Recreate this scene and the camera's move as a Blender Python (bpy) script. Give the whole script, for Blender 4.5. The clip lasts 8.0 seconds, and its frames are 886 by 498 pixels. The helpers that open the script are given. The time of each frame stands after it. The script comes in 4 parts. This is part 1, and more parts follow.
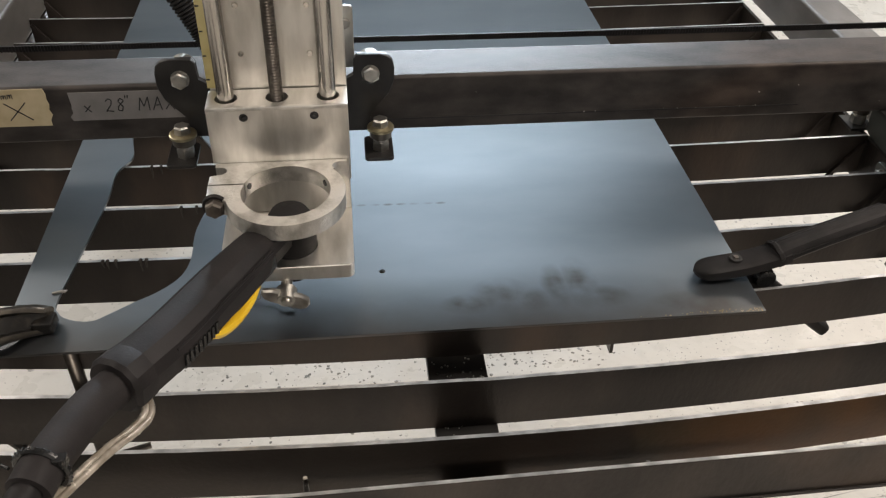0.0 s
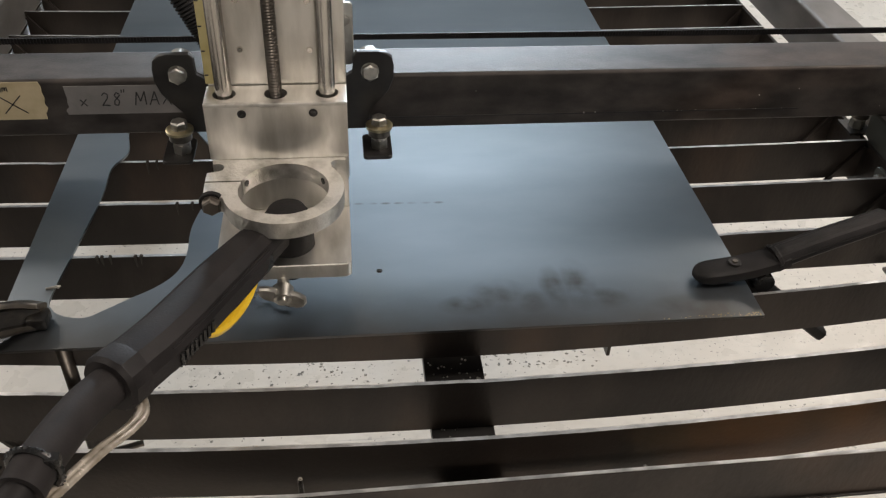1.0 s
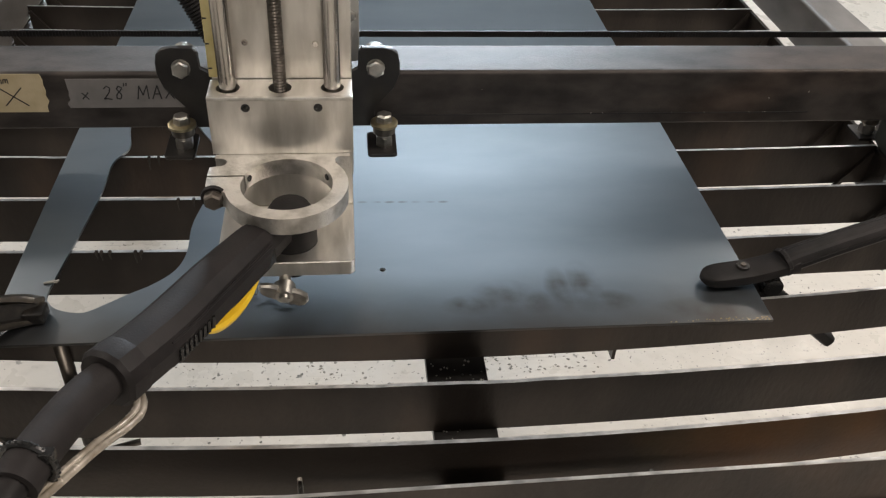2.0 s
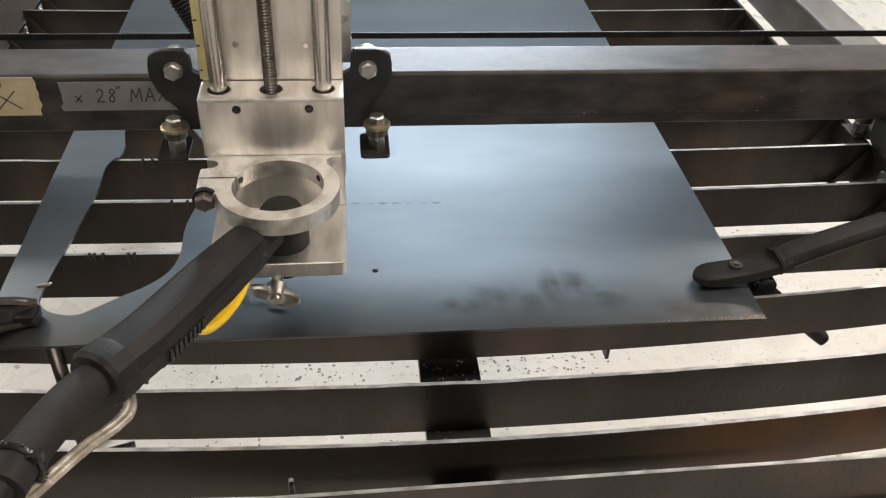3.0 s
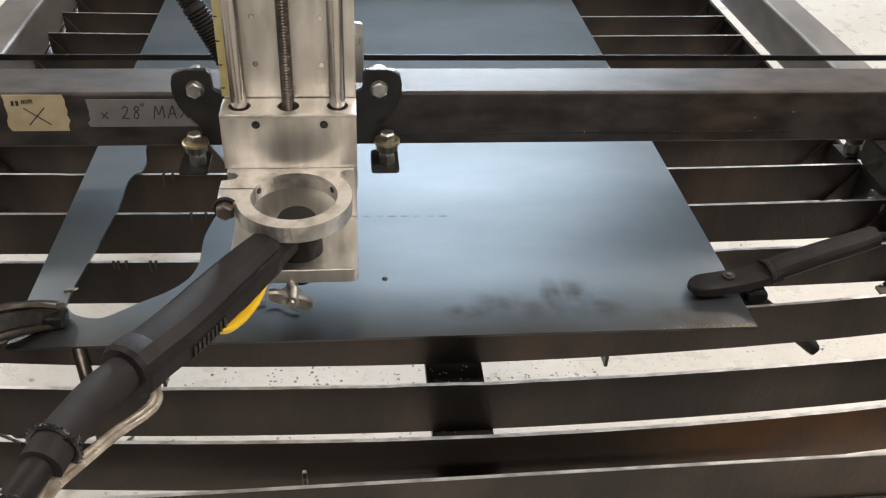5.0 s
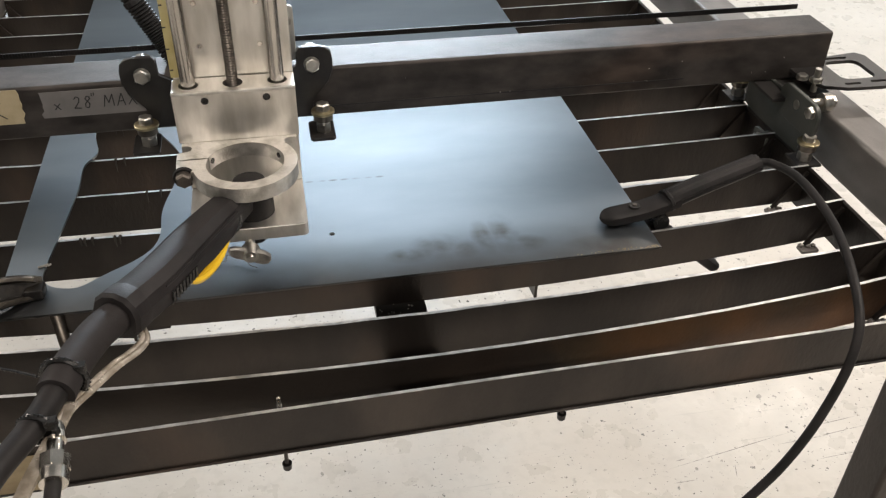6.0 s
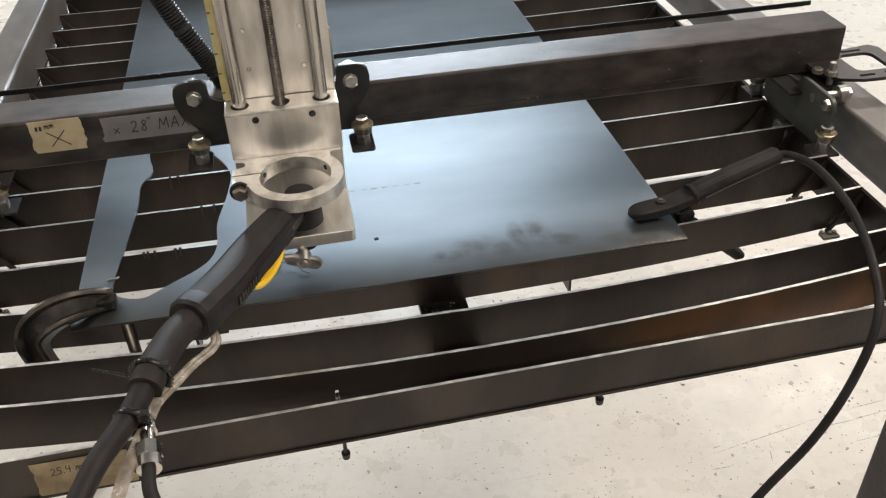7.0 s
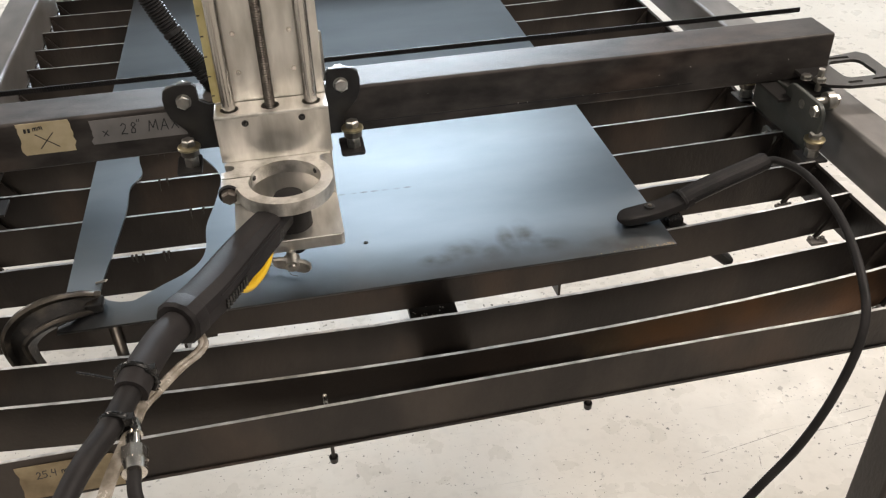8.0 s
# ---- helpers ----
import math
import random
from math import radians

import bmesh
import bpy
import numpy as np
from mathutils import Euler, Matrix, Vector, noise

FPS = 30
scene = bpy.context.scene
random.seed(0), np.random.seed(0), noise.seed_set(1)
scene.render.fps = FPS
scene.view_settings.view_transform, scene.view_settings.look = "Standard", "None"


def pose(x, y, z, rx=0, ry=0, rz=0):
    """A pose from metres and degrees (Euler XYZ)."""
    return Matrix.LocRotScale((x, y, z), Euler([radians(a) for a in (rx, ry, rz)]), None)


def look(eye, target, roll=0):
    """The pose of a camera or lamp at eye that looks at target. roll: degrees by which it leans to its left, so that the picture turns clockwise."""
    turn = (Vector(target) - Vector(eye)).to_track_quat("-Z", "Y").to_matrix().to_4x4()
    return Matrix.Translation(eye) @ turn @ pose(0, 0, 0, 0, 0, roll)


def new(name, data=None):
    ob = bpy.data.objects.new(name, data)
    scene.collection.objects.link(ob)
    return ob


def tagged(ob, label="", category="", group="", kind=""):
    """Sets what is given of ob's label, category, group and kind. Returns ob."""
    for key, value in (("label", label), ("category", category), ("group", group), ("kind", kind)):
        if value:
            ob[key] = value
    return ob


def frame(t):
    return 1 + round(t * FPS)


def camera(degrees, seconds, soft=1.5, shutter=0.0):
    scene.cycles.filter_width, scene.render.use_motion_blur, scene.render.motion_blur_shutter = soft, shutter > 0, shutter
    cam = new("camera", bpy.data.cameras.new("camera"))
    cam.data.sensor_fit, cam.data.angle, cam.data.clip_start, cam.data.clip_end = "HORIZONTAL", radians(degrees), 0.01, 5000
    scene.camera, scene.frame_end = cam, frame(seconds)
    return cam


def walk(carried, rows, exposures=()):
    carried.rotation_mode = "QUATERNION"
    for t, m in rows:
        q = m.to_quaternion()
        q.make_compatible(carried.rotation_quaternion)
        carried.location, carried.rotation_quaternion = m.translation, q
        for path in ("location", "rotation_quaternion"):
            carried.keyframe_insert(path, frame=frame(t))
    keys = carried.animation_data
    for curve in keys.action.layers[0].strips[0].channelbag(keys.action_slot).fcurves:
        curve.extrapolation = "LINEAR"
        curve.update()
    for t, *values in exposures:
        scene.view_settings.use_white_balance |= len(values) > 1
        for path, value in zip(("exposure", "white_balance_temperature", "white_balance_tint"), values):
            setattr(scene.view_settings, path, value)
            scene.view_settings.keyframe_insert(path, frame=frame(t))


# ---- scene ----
cam = camera(53.43, 8.0, soft=1.25)
T = 0.735  # height of the slats' top edges over the floor
PATH = [
    (0, (-0.0257, -0.5061, 0.4841), (0.1639, 1.0564, -0.7499), 1.39),
    (0.5, (-0.0303, -0.5015, 0.4782), (0.1851, 1.0591, -0.7539), 2.25),
    (1, (-0.0295, -0.5006, 0.4821), (0.1763, 1.0576, -0.7548), 2.50),
    (1.5, (-0.0336, -0.4947, 0.4741), (0.1712, 1.0677, -0.7576), 3.31),
    (3, (-0.0245, -0.4977, 0.4697), (0.1774, 1.0739, -0.7507), 2.82),
    (3.5, (-0.0222, -0.4988, 0.4717), (0.1587, 1.0781, -0.7452), 2.32),
    (4, (-0.0281, -0.5068, 0.4726), (0.1184, 1.0968, -0.7136), 1.93),
    (4.5, (-0.0288, -0.5144, 0.4829), (0.1249, 1.1022, -0.6845), 2.87),
    (5, (-0.0290, -0.5354, 0.4818), (0.1610, 1.0719, -0.6932), 2.83),
    (5.2, (-0.0300, -0.5554, 0.4858), (0.2080, 1.0284, -0.7121), 3.05),
    (6.3, (-0.0583, -0.6530, 0.5144), (0.2946, 0.9239, -0.6640), 0.46),
    (6.5, (-0.0656, -0.6647, 0.5226), (0.2608, 0.9204, -0.6525), -0.98),
    (7, (-0.0668, -0.6739, 0.5343), (0.2085, 0.9170, -0.6461), -2.41),
    (7.5, (-0.0632, -0.6751, 0.5333), (0.2244, 0.9147, -0.6457), -2.09),
    (8, (-0.0639, -0.6746, 0.5345), (0.2300, 0.9179, -0.6392), -1.79),
]
walk(cam, [(t, pose(0, 0, T) @ look(eye, target, roll)) for t, eye, target, roll in PATH], exposures=((0.0, -0.15), (0.5, -0.32), (1.6, -0.36), (2.7, 0.06), (8.0, 0.04)))

# ---- light ----
world = bpy.data.worlds.new("workshop_air")
scene.world = world
world.use_nodes = True
world.node_tree.nodes["Background"].inputs[0].default_value = (0.9, 0.95, 1.0, 1)
world.node_tree.nodes["Background"].inputs[1].default_value = 0.01
CEIL = 3.4
# added ceiling panels, none seen, watts tuned: x, y, width, length, watts
LIGHTS = [(-3.2, 3.6, 1.2, 0.6, 100.0), (3.2, 3.6, 1.2, 0.6, 44.0), (-2.2, 0.0, 1.2, 0.6, 46.0), (2.2, 0.0, 1.2, 0.6, 112.0), (0.2, -3.4, 1.2, 0.6, 88.0)]


def ceiling_lamp(x, y, w, d, power):
    data = bpy.data.lights.new("added_room_light", "AREA")
    data.shape, data.size, data.size_y, data.energy = "RECTANGLE", w, d, power
    data.color = (1.0, 0.88, 0.78)
    ob = new("added_room_light", data)
    ob.matrix_world = pose(x, y, CEIL - 0.09)
    return ob


for row in LIGHTS:
    ceiling_lamp(*row)

# daylight through an assumed, unseen high window, for the low light from the back
WIN_X0, WIN_X1, WIN_Z0, WIN_Z1, WALL_N = -0.85, 2.55, 1.93, 2.37, 8.0
sky = bpy.data.lights.new("assumed_daylight", "AREA")
sky.shape, sky.size, sky.size_y, sky.energy, sky.color = "RECTANGLE", WIN_X1 - WIN_X0, WIN_Z1 - WIN_Z0, 1150.0, (0.78, 0.89, 1.0)
new("assumed_daylight", sky).matrix_world = look(((WIN_X0 + WIN_X1) / 2, WALL_N + 0.05, (WIN_Z0 + WIN_Z1) / 2), ((WIN_X0 + WIN_X1) / 2, 0, (WIN_Z0 + WIN_Z1) / 2 - 1.5))


# ---- materials ----
def material(name):
    m = bpy.data.materials.new(name)
    m.use_nodes = True
    return m, m.node_tree.nodes, m.node_tree.links, m.node_tree.nodes["Principled BSDF"]


def surface(name, color, color2, rough=0.5, metal=0.0, scale=30.0, fine=400.0, bump=0.1, stretch=(1, 1, 1), rough_var=0.12, contrast=(0.35, 0.65), coat=0.0, island=0.0, rust=0.0, rust_from=0.56, spec=0.5, rust_x=None):
    """Two colours mixed by a large noise, with fine grain in roughness and relief."""
    m, n, l, b = material(name)
    tc = n.new("ShaderNodeTexCoord")
    mp = n.new("ShaderNodeMapping")
    mp.inputs["Scale"].default_value = stretch
    l.new(tc.outputs["Object"], mp.inputs[0])
    big, small = n.new("ShaderNodeTexNoise"), n.new("ShaderNodeTexNoise")
    big.inputs["Scale"].default_value, big.inputs["Detail"].default_value = scale, 6
    small.inputs["Scale"].default_value, small.inputs["Detail"].default_value = fine, 4
    l.new(mp.outputs[0], big.inputs["Vector"]), l.new(mp.outputs[0], small.inputs["Vector"])
    ramp = n.new("ShaderNodeValToRGB")
    ramp.color_ramp.elements[0].position, ramp.color_ramp.elements[1].position = contrast
    ramp.color_ramp.elements[0].color, ramp.color_ramp.elements[1].color = (*color, 1), (*color2, 1)
    l.new(big.outputs[0], ramp.inputs[0])
    out = ramp.outputs[0]
    if island:
        info = n.new("ShaderNodeObjectInfo")
        mr = n.new("ShaderNodeMapRange")
        mr.inputs["To Min"].default_value, mr.inputs["To Max"].default_value = 1 - island, 1 + island
        l.new(info.outputs["Random"], mr.inputs[0])
        mul = n.new("ShaderNodeVectorMath")
        mul.operation = "SCALE"
        l.new(out, mul.inputs[0]), l.new(mr.outputs[0], mul.inputs["Scale"])
        out = mul.outputs[0]
    if rust:
        spread, grain = n.new("ShaderNodeTexNoise"), n.new("ShaderNodeMapRange")
        spread.inputs["Scale"].default_value, spread.inputs["Detail"].default_value = 5.5, 7
        l.new(mp.outputs[0], spread.inputs["Vector"])
        grain.inputs["From Min"].default_value, grain.inputs["From Max"].default_value = rust_from, rust_from + 0.18
        grain.inputs["To Max"].default_value = rust
        l.new(spread.outputs[0], grain.inputs[0])
        amount = grain.outputs[0]
        if rust_x:
            along, grows, both = n.new("ShaderNodeSeparateXYZ"), n.new("ShaderNodeMapRange"), n.new("ShaderNodeMath")
            l.new(tc.outputs["Object"], along.inputs[0])
            grows.inputs["From Min"].default_value, grows.inputs["From Max"].default_value = rust_x
            both.operation = "MULTIPLY"
            l.new(along.outputs["X"], grows.inputs[0])
            l.new(amount, both.inputs[0]), l.new(grows.outputs[0], both.inputs[1])
            amount = both.outputs[0]
        mix = n.new("ShaderNodeMix")
        mix.data_type = "RGBA"
        l.new(amount, mix.inputs["Factor"]), l.new(out, mix.inputs["A"])
        mix.inputs["B"].default_value = (0.22, 0.098, 0.035, 1)
        out = mix.outputs["Result"]
    l.new(out, b.inputs["Base Color"])
    r = n.new("ShaderNodeMapRange")
    r.inputs["To Min"].default_value, r.inputs["To Max"].default_value = max(0.02, rough - rough_var), min(1, rough + rough_var)
    add = n.new("ShaderNodeMath")
    add.operation = "MULTIPLY_ADD"
    add.inputs[1].default_value = 0.5
    half = n.new("ShaderNodeMath")
    half.operation = "MULTIPLY"
    half.inputs[1].default_value = 0.5
    l.new(big.outputs[0], half.inputs[0])
    l.new(small.outputs[0], add.inputs[0]), l.new(half.outputs[0], add.inputs[2])
    l.new(add.outputs[0], r.inputs[0]), l.new(r.outputs[0], b.inputs["Roughness"])
    b.inputs["Metallic"].default_value = metal
    b.inputs["Specular IOR Level"].default_value = spec
    b.inputs["Coat Weight"].default_value = coat
    if bump:
        bp = n.new("ShaderNodeBump")
        bp.inputs["Strength"].default_value, bp.inputs["Distance"].default_value = bump, 0.001
        l.new(small.outputs[0], bp.inputs["Height"]), l.new(bp.outputs[0], b.inputs["Normal"])
    return m


DARK_STEEL = surface("hot_rolled_steel", (0.019, 0.0160, 0.0145), (0.047, 0.039, 0.0335), 0.40, 0.5, 11, 260, 0.30, (1, 1, 0.45), 0.22, (0.40, 0.62), island=0.25, rust=0.16)
RUSTY_STEEL = surface("rusty_flat_bar", (0.021, 0.0175, 0.0155), (0.050, 0.041, 0.034), 0.42, 0.45, 9, 260, 0.25, rust=0.52, rust_from=0.36, rust_x=(0.0, 0.24))
CHROME = surface("chrome_plating", (0.56, 0.53, 0.48), (0.74, 0.71, 0.66), 0.2, 1.0, 90, 400, 0.05)
END_PLATE = surface("weathered_black_plate", (0.040, 0.043, 0.039), (0.072, 0.076, 0.070), 0.46, 0.25, 24, 400, 0.12, spec=0.4)
WORN_IRON = surface("worn_iron_rim", (0.020, 0.018, 0.015), (0.085, 0.073, 0.058), 0.46, 0.5, 55, 300, 0.2)
RAIL_STEEL = surface("worn_steel_tube", (0.135, 0.126, 0.118), (0.215, 0.203, 0.192), 0.46, 0.6, 12, 420, 0.2, (2, 1, 2), 0.14)
EDGE_STEEL = surface("bare_edge", (0.42, 0.42, 0.42), (0.75, 0.75, 0.74), 0.38, 0.9, 60, 500, 0.1)
TUBE_STEEL = surface("steel_tube", (0.026, 0.0225, 0.0205), (0.066, 0.058, 0.053), 0.52, 0.3, 22, 420, 0.22, (1, 2, 2), 0.20, rust=0.10, spec=0.34)
ALU = surface("machined_aluminium", (0.55, 0.53, 0.485), (0.79, 0.765, 0.72), 0.40, 0.95, 17, 520, 0.14, (4, 1, 1), 0.16, (0.34, 0.62))
ALU_EDGE = surface("worn_aluminium", (0.37, 0.355, 0.32), (0.75, 0.73, 0.69), 0.42, 0.95, 55, 420, 0.5, (1, 1, 1), 0.16, (0.30, 0.56))
ROD = surface("ground_rod", (0.44, 0.42, 0.39), (0.58, 0.56, 0.53), 0.24, 1.0, 20, 300, 0.03, (1, 1, 0.2))
SCREW = surface("lead_screw_steel", (0.11, 0.098, 0.085), (0.23, 0.205, 0.18), 0.42, 1.0, 50, 300, 0.05)
ZINC = surface("zinc_plating", (0.30, 0.29, 0.265), (0.50, 0.48, 0.44), 0.38, 1.0, 90, 500, 0.08)
YELLOW_ZINC = surface("yellow_zinc", (0.34, 0.29, 0.18), (0.50, 0.44, 0.29), 0.38, 1.0, 90, 500, 0.06)
BLACK_PLATE = surface("blackened_plate", (0.018, 0.017, 0.017), (0.036, 0.034, 0.032), 0.38, 0.3, 30, 400, 0.08, spec=0.35)
BLACK_RUBBER = surface("black_rubber", (0.011, 0.0105, 0.0105), (0.022, 0.020, 0.020), 0.55, 0.0, 40, 500, 0.15, spec=0.18)
GREY_PLASTIC = surface("dark_grey_plastic", (0.0105, 0.0092, 0.0094), (0.019, 0.0165, 0.0168), 0.50, 0.0, 60, 700, 0.14, spec=0.22)
SLEEVE = surface("hose_sleeve", (0.022, 0.0195, 0.0195), (0.030, 0.027, 0.027), 0.60, 0.0, 60, 700, 0.15, spec=0.15)
GLOSS_BLACK = surface("gloss_black_plastic", (0.010, 0.010, 0.010), (0.018, 0.018, 0.018), 0.25, 0.0, 60, 500, 0.03)
YELLOW = surface("yellow_plastic", (0.75, 0.47, 0.02), (0.82, 0.55, 0.03), 0.35, 0.0, 60, 500, 0.03)
CLEAR_CABLE = surface("clear_sheathed_copper", (0.26, 0.22, 0.17), (0.52, 0.47, 0.40), 0.25, 0.35, 90, 300, 0.1, (1, 1, 1), coat=0.6)
MASKING = surface("masking_tape", (0.40, 0.33, 0.20), (0.52, 0.44, 0.29), 0.65, 0.0, 40, 500, 0.2)
OLD_TAPE = surface("stained_masking_tape", (0.16, 0.115, 0.060), (0.36, 0.29, 0.175), 0.65, 0.0, 32, 500, 0.3)
GREY_TAPE = surface("grey_tape", (0.15, 0.145, 0.14), (0.20, 0.19, 0.185), 0.55, 0.0, 40, 500, 0.15)
RULER_EDGE = surface("yellow_ruler_tape", (0.45, 0.38, 0.16), (0.55, 0.48, 0.24), 0.5, 0.0, 60, 500, 0.05)
INK = surface("marker_ink", (0.012, 0.012, 0.014), (0.02, 0.02, 0.022), 0.5, 0.0, 60, 500, 0)
CLAMP_IRON = surface("painted_cast_iron", (0.012, 0.011, 0.010), (0.085, 0.072, 0.055), 0.34, 0.2, 45, 260, 0.35, (1, 1, 1), 0.12, (0.48, 0.74))
SLAG_SPOTS = surface("cutting_dross", (0.10, 0.092, 0.080), (0.26, 0.24, 0.20), 0.7, 0.0, 90, 400, 0.3)
OCHRE = surface("ochre_rust", (0.30, 0.22, 0.10), (0.52, 0.43, 0.25), 0.7, 0.0, 80, 500, 0.4)
# unseen walls and ceiling, toned dark so the sheet's front mirrors little light
WALL_PAINT = surface("wall_paint", (0.24, 0.235, 0.22), (0.29, 0.285, 0.27), 0.7, 0.0, 2, 60, 0.1)
CEILING_PAINT = surface("ceiling_paint", (0.12, 0.118, 0.114), (0.16, 0.158, 0.152), 0.8, 0.0, 2, 60, 0.1)
FIXTURE = surface("white_enamel", (0.72, 0.72, 0.71), (0.8, 0.8, 0.79), 0.4, 0.0, 10, 200, 0.02)


def sheet_material():
    """Cold mill scale on sheet steel: blue-grey, with greasy finger marks, a faint row of dashes and the gantry's shade
    painted along the front edge.
    """
    m = surface("mill_scale_sheet", (0.198, 0.226, 0.250), (0.260, 0.292, 0.320), 0.345, 1.0, 5, 350, 0.04, (1, 2.5, 1), 0.05, (0.3, 0.7))
    n, l = m.node_tree.nodes, m.node_tree.links
    b = n["Principled BSDF"]
    tc = n.new("ShaderNodeTexCoord")
    wob = n.new("ShaderNodeTexNoise")
    wob.inputs["Scale"].default_value, wob.inputs["Detail"].default_value = 45, 5
    l.new(tc.outputs["Object"], wob.inputs["Vector"])
    mask = None
    marks = [(0.090, 0.038, 0.024, 0.019), (0.116, 0.031, 0.016, 0.013), (0.138, 0.046, 0.011, 0.026), (0.159, 0.050, 0.014, 0.029), (0.062, 0.029, 0.020, 0.011), (0.175, 0.030, 0.02, 0.012), (0.255, 0.012, 0.045, 0.016)]
    marks += [(-0.034 + 0.0125 * i, 0.1765 - 0.0003 * i, 0.0046, 0.0017) for i in range(8)]
    for x, y, rx, ry in marks:
        mp = n.new("ShaderNodeMapping")
        mp.vector_type = "TEXTURE"
        mp.inputs["Location"].default_value = (x, y, 0)
        mp.inputs["Scale"].default_value = (rx, ry, 1)
        l.new(tc.outputs["Object"], mp.inputs[0])
        ln = n.new("ShaderNodeVectorMath")
        ln.operation = "LENGTH"
        l.new(mp.outputs[0], ln.inputs[0])
        mr = n.new("ShaderNodeMapRange")
        mr.inputs["From Min"].default_value, mr.inputs["From Max"].default_value = 1.25, 0.45
        l.new(ln.outputs["Value"], mr.inputs[0])
        if mask is None:
            mask = mr.outputs[0]
        else:
            mx = n.new("ShaderNodeMath")
            mx.operation = "MAXIMUM"
            l.new(mask, mx.inputs[0]), l.new(mr.outputs[0], mx.inputs[1])
            mask = mx.outputs[0]
    wr = n.new("ShaderNodeMapRange")
    wr.inputs["From Min"].default_value, wr.inputs["From Max"].default_value = 0.26, 0.66
    l.new(wob.outputs[0], wr.inputs[0])
    mul = n.new("ShaderNodeMath")
    mul.operation = "MULTIPLY"
    l.new(mask, mul.inputs[0]), l.new(wr.outputs[0], mul.inputs[1])
    base = b.inputs["Base Color"].links[0].from_socket
    mix = n.new("ShaderNodeMix")
    mix.data_type = "RGBA"
    soft = n.new("ShaderNodeMath")
    soft.operation = "MULTIPLY"
    soft.inputs[1].default_value = 0.9
    l.new(mul.outputs[0], soft.inputs[0])
    l.new(soft.outputs[0], mix.inputs["Factor"]), l.new(base, mix.inputs["A"])
    mix.inputs["B"].default_value = (0.108, 0.106, 0.102, 1)
    # brown darkening painted in from the cut front edge, for the gantry beam's shadow
    sep, shade_noise, edge = n.new("ShaderNodeSeparateXYZ"), n.new("ShaderNodeTexNoise"), n.new("ShaderNodeMapRange")
    l.new(tc.outputs["Object"], sep.inputs[0]), l.new(tc.outputs["Object"], shade_noise.inputs["Vector"])
    shade_noise.inputs["Scale"].default_value, shade_noise.inputs["Detail"].default_value = 14, 6
    reach = n.new("ShaderNodeMath")
    reach.operation = "MULTIPLY_ADD"
    reach.inputs[1].default_value = -0.075
    l.new(shade_noise.outputs[0], reach.inputs[0]), l.new(sep.outputs["Y"], reach.inputs[2])
    edge.inputs["From Min"].default_value, edge.inputs["From Max"].default_value = 0.006, -0.045
    edge.inputs["To Max"].default_value = 0.74
    l.new(reach.outputs[0], edge.inputs[0])
    shaded = n.new("ShaderNodeMix")
    shaded.data_type = "RGBA"
    l.new(edge.outputs[0], shaded.inputs["Factor"]), l.new(mix.outputs["Result"], shaded.inputs["A"])
    shaded.inputs["B"].default_value = (0.135, 0.118, 0.104, 1)
    l.new(shaded.outputs["Result"], b.inputs["Base Color"])
    return m


SHEET = sheet_material()


